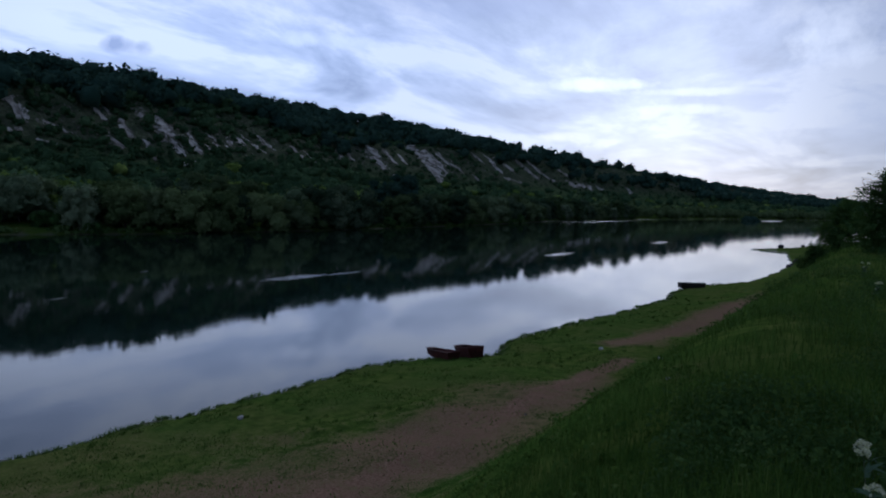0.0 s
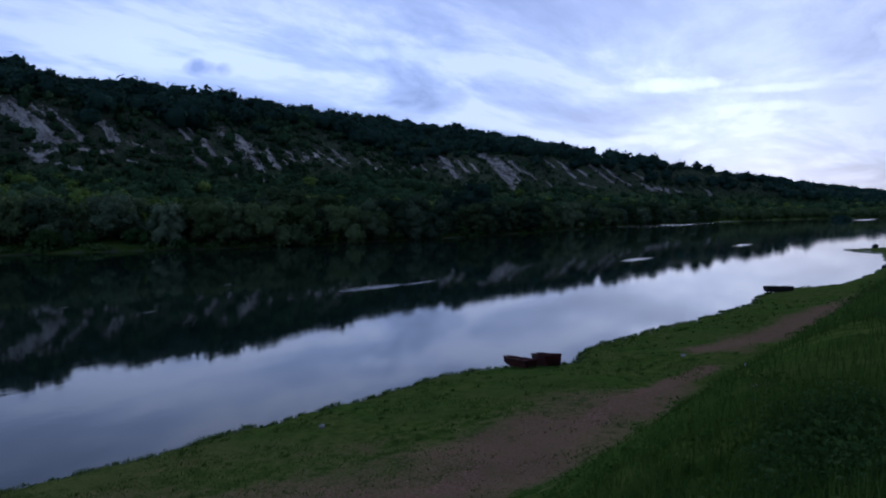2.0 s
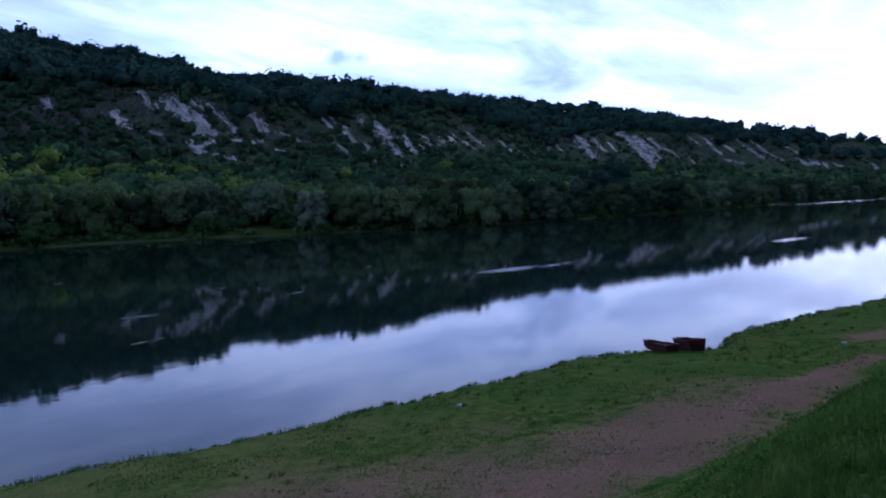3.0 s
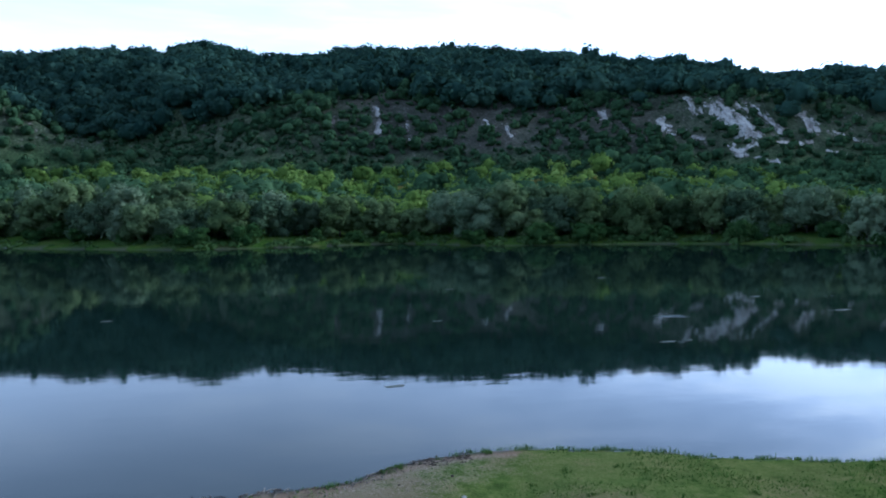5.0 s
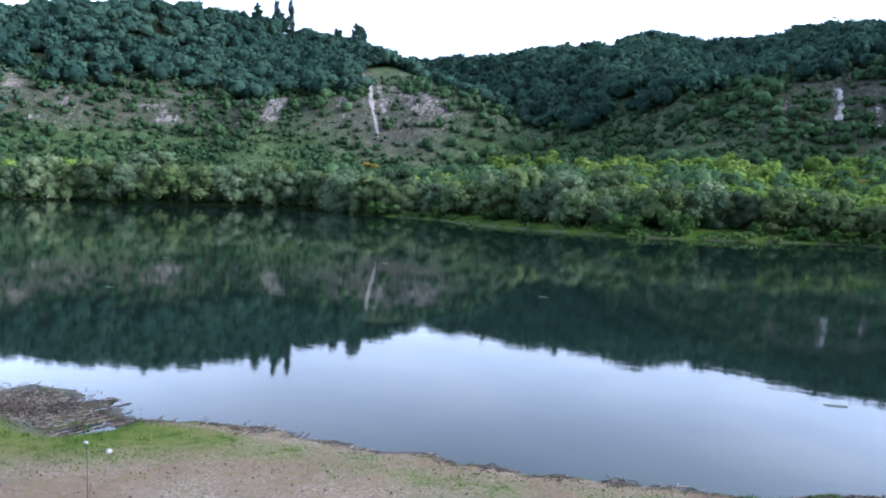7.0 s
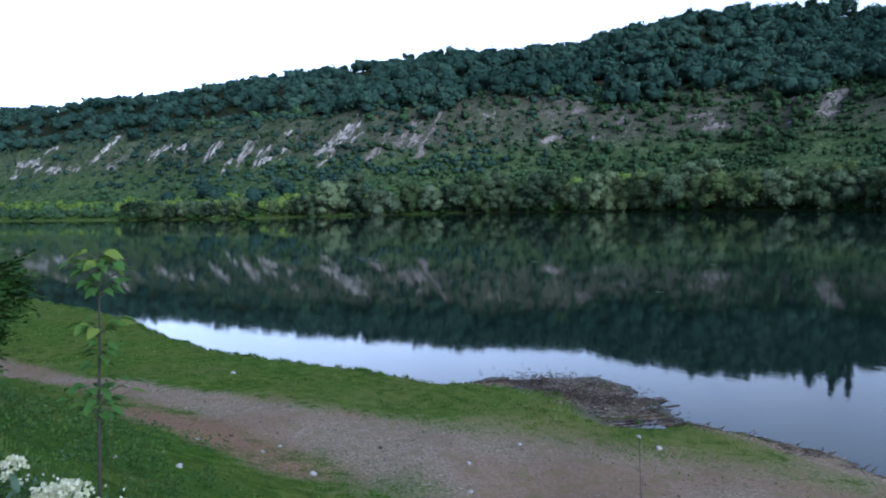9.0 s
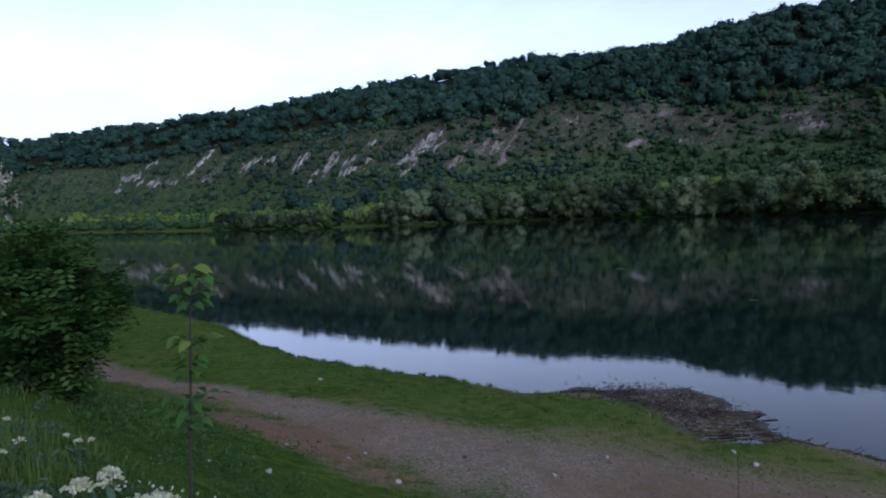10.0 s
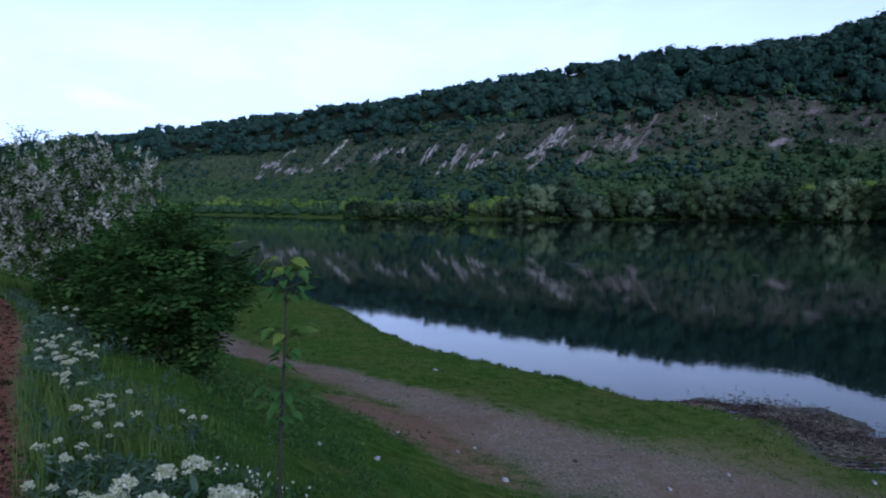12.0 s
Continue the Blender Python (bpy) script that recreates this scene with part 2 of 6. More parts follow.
    dry_slope = ramp(t, s2, (0.32, (0.050, 0.053, 0.040)), (0.5, (0.092, 0.092, 0.072)), (0.66, (0.146, 0.140, 0.112)))
    turf = mix(t, mth(t, "MULTIPLY", attr(t, "thin"), 0.9), turf, dry_slope)
    # where the hill is wooded the ground turns near-black green
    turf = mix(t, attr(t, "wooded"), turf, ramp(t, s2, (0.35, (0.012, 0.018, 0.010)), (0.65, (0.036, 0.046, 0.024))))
    turf = mix(t, 1.0, turf, ramp(t, s3, (0.32, grey(0.50)), (0.66, grey(1.25))), "MULTIPLY")
    earth = ramp(t, s3, (0.3, (0.070, 0.058, 0.050)), (0.7, (0.165, 0.142, 0.122)))
    turf = mix(t, mth(t, "MULTIPLY", attr(t, "thin"), ramp(t, mth(t, "ADD", mth(t, "MULTIPLY", s1, 0.5), mth(t, "MULTIPLY", s4, 0.5)), (0.46, grey(0.0)), (0.60, grey(0.62)))), turf, earth)
    chalk = ramp(t, s3, (0.3, (0.20, 0.175, 0.155)), (0.5, (0.38, 0.34, 0.31)), (0.68, (0.60, 0.56, 0.53)))
    # one narrow washed-out gully of pale scree down the spur
    sx, sy = node(t, "ShaderNodeSeparateXYZ", {0: p}).outputs[:2]
    for (ax, ay), (bx, by), wide in STREAK:
        n = math.hypot(bx - ax, by - ay)
        ux, uy = (bx - ax) / n, (by - ay) / n
        dx, dy = mth(t, "SUBTRACT", sx, ax), mth(t, "SUBTRACT", sy, ay)
        u = mth(t, "DIVIDE", mth(t, "ADD", mth(t, "MULTIPLY", dx, ux), mth(t, "MULTIPLY", dy, uy)), n)
        v = mth(t, "ABSOLUTE", mth(t, "ADD", mth(t, "SUBTRACT", mth(t, "MULTIPLY", dx, uy), mth(t, "MULTIPLY", dy, ux)), mth(t, "MULTIPLY", mth(t, "SUBTRACT", s4, 0.5), 2.6)))
        ends = mth(t, "MULTIPLY", mth(t, "GREATER_THAN", u, -0.05), mth(t, "LESS_THAN", u, 1.05))
        scar = mth(t, "ADD", scar, mth(t, "MULTIPLY", ends, mth(t, "MULTIPLY", 0.75, mth(t, "SUBTRACT", 1.4, mth(t, "DIVIDE", v, wide), clamp=True))))
    scree = ramp(t, s3, (0.3, (0.110, 0.095, 0.080)), (0.55, (0.185, 0.165, 0.145)), (0.72, (0.36, 0.33, 0.305)))
    chalk = mix(t, ramp(t, scar, (0.35, grey(0.0)), (0.75, grey(1.0))), scree, chalk)
    bare = mth(t, "ADD", scar, mth(t, "MULTIPLY", mth(t, "SUBTRACT", mth(t, "ADD", mth(t, "MULTIPLY", s4, 0.65), mth(t, "MULTIPLY", s3, 0.35)), 0.5), 4.4))
    slope = mix(t, ramp(t, bare, (0.50, grey(0.0)), (0.80, grey(1.0))), turf, chalk)
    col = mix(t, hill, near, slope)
    rel = mth(t, "ADD", mth(t, "MULTIPLY", n2, 0.5), mth(t, "ADD", mth(t, "MULTIPLY", n3, 0.35), mth(t, "MULTIPLY", n4, 0.15)))
    put(t, b, Base_Color=col, Roughness=mth(t, "SUBTRACT", 0.95, mth(t, "MULTIPLY", wet, 0.45)), Normal=bump(t, rel, 0.8, 0.10))
    t.links.new(mth(t, "MULTIPLY", wet, 0.3), b.inputs["Specular IOR Level"])
    return m


def leaf_material(name, dark, mid, light, gloss=0.6, thin=0.25, rough_scale=0.0, vary=1.0, sorts=None):
    """Leaves: the tint of the whole crown, varied from leaf to leaf, with some light passing through."""
    m, t, b = material(name)
    rnd = node(t, "ShaderNodeNewGeometry").outputs["Random Per Island"]
    tint = attr(t, "tint", "Fac")
    v = mth(t, "ADD", mth(t, "MULTIPLY", rnd, 0.34), mth(t, "MULTIPLY", tint, 0.66))
    if rough_scale:
        p = world_pos(t)
        clump, twig = noise_tex(t, p, rough_scale, 5.0, 0.7), noise_tex(t, p, rough_scale * 4, 4.0, 0.7)
        relief = mth(t, "ADD", mth(t, "MULTIPLY", clump, 0.6), mth(t, "MULTIPLY", twig, 0.4))
        v = mth(t, "ADD", v, mth(t, "MULTIPLY", mth(t, "SUBTRACT", relief, 0.5), 1.5 * vary))
        put(t, b, Normal=bump(t, relief, min(1.0, vary), 0.4 / rough_scale))
    if sorts:
        # each tree is a little lighter or darker, and some are of another hue
        each = node(t, "ShaderNodeObjectInfo").outputs["Random"]
        v = mth(t, "ADD", v, mth(t, "MULTIPLY", mth(t, "SUBTRACT", each, 0.5), 0.55))
    col = ramp(t, v, (0.05, dark), (0.5, mid), (0.95, light))
    if sorts:
        other = mth(t, "FRACT", mth(t, "MULTIPLY", each, 7.31))
        col = mix(t, ramp(t, other, (0.45, grey(0.0)), (0.75, grey(0.75))), col, mix(t, mth(t, "MULTIPLY", v, 1.0, clamp=True), rgba(*sorts[0]), rgba(*sorts[1])))
    put(t, b, Base_Color=col, Roughness=gloss)
    b.inputs["Specular IOR Level"].default_value = 0.0
    tr = node(t, "ShaderNodeBsdfTranslucent", {"Color": mix(t, 0.4, col, rgba(0.10, 0.14, 0.02))})
    out = [n for n in t.nodes if n.type == "OUTPUT_MATERIAL"][0]
    both = node(t, "ShaderNodeMixShader", {0: thin, 1: b.outputs[0], 2: tr.outputs[0]})
    t.links.new(both.outputs[0], out.inputs[0])
    return m


def grainy_material(name, a, b_, scale, rough=0.85, metal=0.0, depth=0.02, stretch=(1, 1, 1)):
    m, t, b = material(name)
    p = node(t, "ShaderNodeTexCoord").outputs["Object"]
    p = node(t, "ShaderNodeMapping", {"Vector": p, "Scale": stretch}).outputs[0]
    n1, n2 = noise_tex(t, p, scale, 5.0, 0.65), noise_tex(t, p, scale * 6, 4.0, 0.6)
    v = mth(t, "ADD", mth(t, "MULTIPLY", n1, 0.6), mth(t, "MULTIPLY", n2, 0.4))
    put(t, b, Base_Color=ramp(t, v, (0.35, a), (0.65, b_)), Roughness=rough, Metallic=metal, Normal=bump(t, v, 0.6, depth))
    return m


def chalk_material(name, *stops):
    m, t, b = material(name)
    p = world_pos(t)
    fall = node(t, "ShaderNodeMapping", {"Vector": p, "Scale": (1.0, 0.35, 0.5)}).outputs[0]
    broad, grain = noise_tex(t, fall, 0.35, 5.0, 0.65), noise_tex(t, p, 2.6, 4.0, 0.65)
    v = mth(t, "ADD", mth(t, "MULTIPLY", broad, 0.6), mth(t, "MULTIPLY", grain, 0.4))
    col = ramp(t, v, *stops)
    put(t, b, Base_Color=col, Roughness=0.95, Normal=bump(t, v, 0.7, 0.3))
    b.inputs["Specular IOR Level"].default_value = 0.1
    return m


M_WATER = water_material()
M_GROUND = ground_material()
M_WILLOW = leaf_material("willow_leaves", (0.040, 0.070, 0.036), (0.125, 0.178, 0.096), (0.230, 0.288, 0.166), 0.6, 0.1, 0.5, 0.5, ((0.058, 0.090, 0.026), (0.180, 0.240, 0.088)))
# darker copy of the willow leaves, with shade and haze put into the colour
M_WILLOW_SHADED = leaf_material("willow_leaves_shaded", (0.026, 0.047, 0.026), (0.076, 0.112, 0.064), (0.145, 0.188, 0.110), 0.6, 0.1, 0.5, 0.5, ((0.040, 0.068, 0.024), (0.120, 0.165, 0.066)))
# blue is raised in the wood's leaf colours to stand in for distance haze
M_FOREST = leaf_material("oak_wood_leaves_hazed", (0.024, 0.052, 0.042), (0.046, 0.090, 0.068), (0.082, 0.140, 0.098), 0.6, 0.1, 0.5, 0.55)
M_SHRUB = leaf_material("shrub_leaves", (0.100, 0.166, 0.034), (0.178, 0.262, 0.056), (0.275, 0.352, 0.092), 0.6, 0.12, 0.6, 0.6)
# the scrub's colours carry a little of the same painted-in haze
M_MIXED = leaf_material("mixed_scrub_leaves_hazed", (0.038, 0.074, 0.036), (0.072, 0.130, 0.060), (0.128, 0.204, 0.094), 0.6, 0.1, 0.6, 0.6)
M_AUTUMN = leaf_material("yellowing_leaves", (0.13, 0.12, 0.03), (0.24, 0.20, 0.05), (0.36, 0.26, 0.08), 0.6, 0.2, 0.8, 0.8)
M_DARK = leaf_material("dark_bush_leaves", (0.018, 0.048, 0.013), (0.060, 0.122, 0.030), (0.155, 0.238, 0.066))
M_BUSH = leaf_material("green_bush_leaves", (0.032, 0.072, 0.022), (0.075, 0.140, 0.042), (0.145, 0.215, 0.075))
M_YOUNG = leaf_material("sapling_leaves", (0.045, 0.110, 0.030), (0.095, 0.200, 0.052), (0.24, 0.31, 0.060), 0.4, 0.35)
M_GRASS = leaf_material("grass_blades", (0.022, 0.062, 0.012), (0.074, 0.148, 0.030), (0.180, 0.240, 0.066), 0.7, 0.3)
M_BLOSSOM = leaf_material("white_blossom", (0.46, 0.49, 0.25), (0.72, 0.73, 0.50), (0.88, 0.88, 0.74), 0.7, 0.3)
M_RACEME = leaf_material("acacia_blossom", (0.32, 0.31, 0.22), (0.52, 0.51, 0.40), (0.70, 0.69, 0.58), 0.7, 0.3)
M_BARK = grainy_material("bark", (0.040, 0.032, 0.026), (0.11, 0.090, 0.074), 8.0, 0.9, 0.0, 0.02, (1, 1, 0.25))
M_STEM = grainy_material("green_stem", (0.045, 0.070, 0.022), (0.085, 0.115, 0.045), 20.0, 0.7)
M_RUST = grainy_material("rusted_steel", (0.040, 0.013, 0.012), (0.15, 0.042, 0.034), 5.0, 0.75, 0.25, 0.01)
M_TAR = grainy_material("tarred_steel", (0.016, 0.014, 0.016), (0.050, 0.042, 0.044), 5.0, 0.7, 0.1, 0.01)
M_STONE = grainy_material("pale_stone", (0.25, 0.24, 0.23), (0.55, 0.53, 0.50), 12.0, 0.85)
M_DEBRIS = leaf_material("dead_reed", (0.034, 0.027, 0.023), (0.115, 0.094, 0.078), (0.34, 0.30, 0.25), 0.8, 0.0)
M_CHALK = chalk_material("limestone", (0.37, (0.12, 0.102, 0.085)), (0.46, (0.30, 0.265, 0.23)), (0.57, (0.70, 0.665, 0.60)))
M_SCREE = chalk_material("weathered_limestone", (0.36, (0.095, 0.080, 0.070)), (0.48, (0.205, 0.175, 0.155)), (0.64, (0.42, 0.375, 0.345)))
M_MAST = grainy_material("painted_steel", (0.28, 0.28, 0.30), (0.40, 0.40, 0.42), 3.0, 0.6)


# ---------------------------------------------------------------- mesh helpers
def mesh_object(name, verts, faces, mat, parent=None, label="", smooth=False, attrs=None):
    me = bpy.data.meshes.new(name)
    verts, faces = np.asarray(verts, np.float32), np.asarray(faces, np.int32)
    k = faces.shape[1]
    me.vertices.add(len(verts))
    me.vertices.foreach_set("co", verts.ravel())
    me.loops.add(faces.size)
    me.loops.foreach_set("vertex_index", faces.ravel())
    me.polygons.add(len(faces))
    me.polygons.foreach_set("loop_start", np.arange(0, faces.size, k, dtype=np.int32))
    me.polygons.foreach_set("use_smooth", np.full(len(faces), smooth))
    for key, values in (attrs or {}).items():
        at = me.attributes.new(key, "FLOAT", "POINT")
        at.data.foreach_set("value", np.asarray(values, np.float32))
    me.update(calc_edges=True)
    me.materials.append(mat)
    ob = new(name, me)
    if parent is not None:
        ob.parent = parent
    if label:
        tagged(ob, label)
    return ob


def part(name, bm, mat, parent, label=""):
    me = bpy.data.meshes.new(name)
    bm.to_mesh(me)
    bm.free()
    me.materials.append(mat)
    ob = new(name, me)
    ob.parent = parent
    if label:
        tagged(ob, label)
    return ob


def thing(name, label, category, place=(0, 0, 0), group="", kind="", turn=0.0):
    ob = new(name)
    ob.matrix_world = pose(*place, 0, 0, turn)
    return tagged(ob, label, category, group, kind)


def smoothstep(x, a, b):
    s = np.clip((x - a) / (b - a), 0, 1)
    return s * s * (3 - 2 * s)


def value_noise(x, y, seed=0):
    """Smooth noise in -1..1 over the plane, one cell a metre."""
    xi, yi = np.floor(x).astype(np.int64), np.floor(y).astype(np.int64)
    fx, fy = x - xi, y - yi
    fx, fy = fx * fx * (3 - 2 * fx), fy * fy * (3 - 2 * fy)

    def corner(i, j):
        h = (i * 374761393 + j * 668265263 + seed * 974634777) & 0x7FFFFFFF
        h = ((h ^ (h >> 13)) * 1274126177) & 0x7FFFFFFF
        return ((h ^ (h >> 16)) & 0xFFFF) / 32767.5 - 1.0

    a, b = corner(xi, yi), corner(xi + 1, yi)
    c, d = corner(xi, yi + 1), corner(xi + 1, yi + 1)
    return (a + (b - a) * fx) * (1 - fy) + (c + (d - c) * fx) * fy


def fractal(x, y, octaves=4, seed=0):
    total, amp = 0.0, 1.0
    for o in range(octaves):
        total = total + amp * value_noise(x * 2**o, y * 2**o, seed + o)
        amp *= 0.5
    return total


# ---------------------------------------------------------------- the lie of the land
NEAR_BANK = [(-2000, -1750), (-1400, -1050), (-900, -560), (-600, -320), (-190, -74), (-168, -38), (-156, -17), (-146, -9.5), (-132, -13), (-112, -24), (-69, -4.2), (-49, 3.1), (-39, 4.9), (-35, 6.3), (-30.1, 9), (-26.6, 11.2), (-24.4, 12.2), (-23.8, 14.3),
             (-23, 15.8), (-21, 17.3), (-19.6, 17), (-17, 16.4), (-14.7, 17.1), (-10.5, 17.5), (-4.2, 17.9), (0.8, 18.7), (2.8, 19.7),
             (6.2, 20.4), (8.5, 19.9), (10.6, 18.8), (13.9, 17.9), (18.8, 16.9), (22.7, 16), (27.3, 15.3), (30.2, 13.6), (32.8, 11.1), (36.7, 11.6),
             (43.8, 9.9), (54.6, 7.3), (60, 6), (65, 6.2), (70, 5.6), (81, 0), (92, -2.1), (111, -5), (144, -5.6), (150, 0.7), (165, -8), (182, -13), (230, -38), (420, -150), (900, -420)]
FAR_BANK = [(-2000, -1500), (-1400, -830), (-900, -380), (-590, -126), (-463, -49), (-337, 15), (-272, 60), (-224, 123), (-175, 151), (-140, 162), (-105, 172), (-84, 151), (-60, 143),
            (-46, 129), (-31, 123), (-17, 118), (0, 123), (17, 129), (31, 118), (56, 118), (77, 113), (98, 101), (136, 92), (175, 87), (241, 84),
            (350, 84), (469, 64), (665, 20), (816, -56), (1000, -140), (1500, -420), (3300, -1500)]
CREST = [(-400, -190), (-80, -38), (-17, -7.4), (-9, -3.3), (-5.3, -1.95), (-4.2, -1.6), (0, -0.3), (10, -0.7), (40, -5), (100, -18), (200, -48), (700, -330)]
TOE = [(-400, -170), (-80, -26), (-46, -9), (-33, -3.8), (-25.6, 0.7), (-22.4, 2.2), (-19.6, 3.6), (-17, 4.7), (-14, 5.3), (0, 6.9), (13.4, 6.5), (18.5, 5.7),
       (21, 4.9), (25.8, 4.1), (29, 3.3), (40, 0.6), (60, -3.6), (100, -11), (200, -40), (700, -320)]
FOOTPATH = [(-1.0, -0.80), (-3, -1.22), (-4.2, -1.44), (-5.0, -1.68), (-5.85, -1.97), (-7.25, -2.47), (-9.9, -3.38), (-11.3, -3.82), (-14.4, -5.0), (-16.3, -6.1), (-17.8, -7.7), (-18.9, -9.8), (-26, -20)]
RAVINE = [(-26, 205), (-92, 318), (-178, 402), (-305, 622)]
GROUND_TOP = 5.68
HILL_GAIN = [(-2000, 1.04), (-1500, 1.04), (-1200, 1.07), (-1050, 1.06), (-950, 1.04), (-800, 1.05), (-680, 1.05), (-620, 1.05), (-560, 1.075), (-470, 1.045), (-400, 1.075), (-340, 1.1), (-290, 1.01), (-240, 0.9), (-190, 0.84), (-140, 0.85), (-100, 1.05), (-70, 1.16), (-40, 1.1), (0, 1.015), (40, 1.05), (90, 1.02), (150, 1), (180, 0.965), (220, 0.91), (300, 0.915), (400, 0.91), (500, 0.88), (620, 0.97), (700, 0.96), (780, 0.89), (830, 0.79), (860, 0.74), (930, 0.64), (990, 0.5), (1050, 0.33), (1110, 0.2), (1200, 0.1), (1400, 0.05), (3000, 0.05)]


def along(line, x):
    px, py = np.array(line, float).T
    return np.interp(x, px, py)


def reach(line, x, y):
    """The distance from points to a broken line, and how far along it the nearest spot lies."""
    p = np.array(line, float)
    best, where, run = np.full(np.shape(x), 1e9), np.zeros(np.shape(x)), 0.0
    for a, b in zip(p[:-1], p[1:]):
        d = b - a
        n = math.hypot(*d)
        s = np.clip(((x - a[0]) * d[0] + (y - a[1]) * d[1]) / n**2, 0, 1)
        dist = np.hypot(x - a[0] - s * d[0], y - a[1] - s * d[1])
        where = np.where(dist < best, run + s * n, where)
        best = np.minimum(dist, best)
        run += n
    return best, where


def near_height(x, y):
    c, t, n = along(CREST, x), along(TOE, x), along(NEAR_BANK, x)
    s = (y - c - 0.9) / np.maximum(t - c - 0.9, 1.0)
    levee = 1.0 + (GROUND_TOP - 1.0) * (1 - smoothstep(s, -0.12, 1.10))
    q = np.clip((y - t) / np.maximum(n - t, 1.0), 0, 1)
    flat = 1.0 - 0.82 * q
    z = np.where(y < t, np.maximum(levee, 0.9), np.minimum(levee, 9) - 1.0 + flat)
    z = z + 0.07 * fractal(x * 0.6, y * 0.6, 3, 3) * smoothstep(n - y, 0.3, 3) + 0.16 * fractal(x * 0.22, y * 0.22, 2, 5) * smoothstep(n - y, 2, 6) * smoothstep(np.hypot(x, y), 2, 8)
    return z


def far_height(x, y, d):
    d = np.where(d > 30, 30 + (d - 30) * (1 + 0.42 * (1 - smoothstep(x, -150, -70))), d)
    gain = along(HILL_GAIN, x)
    z = np.interp(d, [0, 2, 8, 40, 75, 114, 152, 225, 310, 420, 560, 2500], [0.0, 0.55, 1.4, 4.5, 9.5, 20, 49, 67, 86, 104, 110, 112])
    grow = smoothstep(d, 30, 160)
    z = z + grow * (5.0 * fractal(x * 0.011, y * 0.011, 3, 11) + 1.6 * fractal(x * 0.05, y * 0.05, 3, 12))
    # gullies down the slope
    z = z - 3.2 * grow * (1 - smoothstep(d, 260, 420)) * np.abs(value_noise(x * 0.045 + y * 0.012, y * 0.004, 21))
    gap, run = reach(RAVINE, x, y)
    z = z * (1 + (gain - 1) * smoothstep(d, 60, 180))
    floor = np.interp(run, [0, 60, 131, 251, 505], [12, 20, 36, 64, 112])
    cut = floor + np.maximum(gap - 6, 0) * 0.62
    cut = np.where((gap < 150) & (d > 40), cut, 1e9)
    return np.minimum(z, cut)


def land(x, y):
    """Height of the ground at points of the plan."""
    x, y = np.asarray(x, float), np.asarray(y, float)
    n, f = along(NEAR_BANK, x), along(FAR_BANK, x)
    d, _ = reach(FAR_BANK, x, y)
    dn, _ = reach(NEAR_BANK, x, y)
    bed = -np.minimum(0.20 * np.minimum(dn, d), 2.5)
    shore = np.where(y <= n, dn, -dn) + (0.30 * fractal(x * 0.8, y * 0.8, 3, 91) + 0.25 * value_noise(x * 0.25, y * 0.25, 92)) * (1 - smoothstep(dn, 0.8, 2.0))
    z = np.where(dn < 3, np.where(shore > 0, np.minimum(near_height(x, y), 0.45 * shore), np.maximum(0.3 * shore, -0.6)), np.where(y <= n, near_height(x, y), np.where(y >= f, far_height(x, y, d), bed)))
    # the spit of reed litter lies level with the water, in lumps and puddles
    mat, _ = reach([(-23.6, 14.6), (-21.5, 16.6), (-19.3, 16.6), (-17.6, 15.4)], x, y)
    z = np.where(mat < 2.2, z + (0.0 + 0.10 * fractal(x * 1.6, y * 1.6, 3, 95) - z) * (1 - smoothstep(mat, 1.0, 2.2)), z)
    # the valley's next hill, far upstream
    up_hill = smoothstep(x, 1450, 1900) * np.clip(56 + 0.13 * y + 6 * fractal(x * 0.004, y * 0.004, 3, 41), 4, 120)
    return np.where((y > f) | (x > 1450), np.maximum(z, up_hill), z)


def graded(reach_to, rate, core, cap, cap_to):
    """Coordinates outward from 0: fine near the eye, at most cap apart as far as cap_to, then ever wider."""
    out, p = [0.0], 0.0
    while p < reach_to:
        step = min(rate * math.hypot(p, core), cap) if p < cap_to else cap + (p - cap_to) * 0.03
        p += step
        out.append(p)
    return np.array(out)


def spaced(lo, hi, count, core):
    """Coordinates that lie close together near 0 and widen outwards."""
    u = np.linspace(math.asinh(lo / core), math.asinh(hi / core), count)
    return core * np.sinh(u)


side_x, ahead_y, back_y = graded(2900, 0.020, 14.0, 3.3, 560), graded(1600, 0.022, 14.0, 3.0, 350), graded(1900, 0.034, 4.5, 40.0, 600)
gx, gy = np.concatenate([-side_x[:0:-1], side_x]), np.concatenate([-back_y[:0:-1], ahead_y])
GX, GY = np.meshgrid(gx, gy)
GX, GY = GX.ravel(), GY.ravel()
GZ = land(GX, GY)
dist_near, _ = reach(NEAR_BANK, GX, GY)
dist_far, _ = reach(FAR_BANK, GX, GY)
on_near = GY <= along(NEAR_BANK, GX)
on_far = GY >= along(FAR_BANK, GX)

TRACK = [(-70, -22), (-46, -8), (-33.5, -2.6), (-27.9, 1.0), (-24.3, 3.3), (-20.3, 5.2), (-16, 8), (-9, 11.5), (-3, 12.4), (4, 12.0), (9, 11), (14.5, 8.8), (19.5, 7.2), (23, 6.4), (27, 5.4)]
TRACK_WIDTH = [0.8, 0.9, 1.0, 1.1, 1.3, 1.9, 3.2, 4.0, 3.8, 2.7, 2.8, 2.9, 2.3, 1.8, 0.6]
TRACK_FAR = [(36, 5.6), (42, 3.4), (50, 1.5), (58, -0.4), (70, -5), (90, -11)]
gap, run = reach(TRACK, GX, GY)
lengths = np.concatenate([[0], np.cumsum(np.hypot(*np.diff(np.array(TRACK, float), axis=0).T))])
half = np.interp(run, lengths, TRACK_WIDTH)
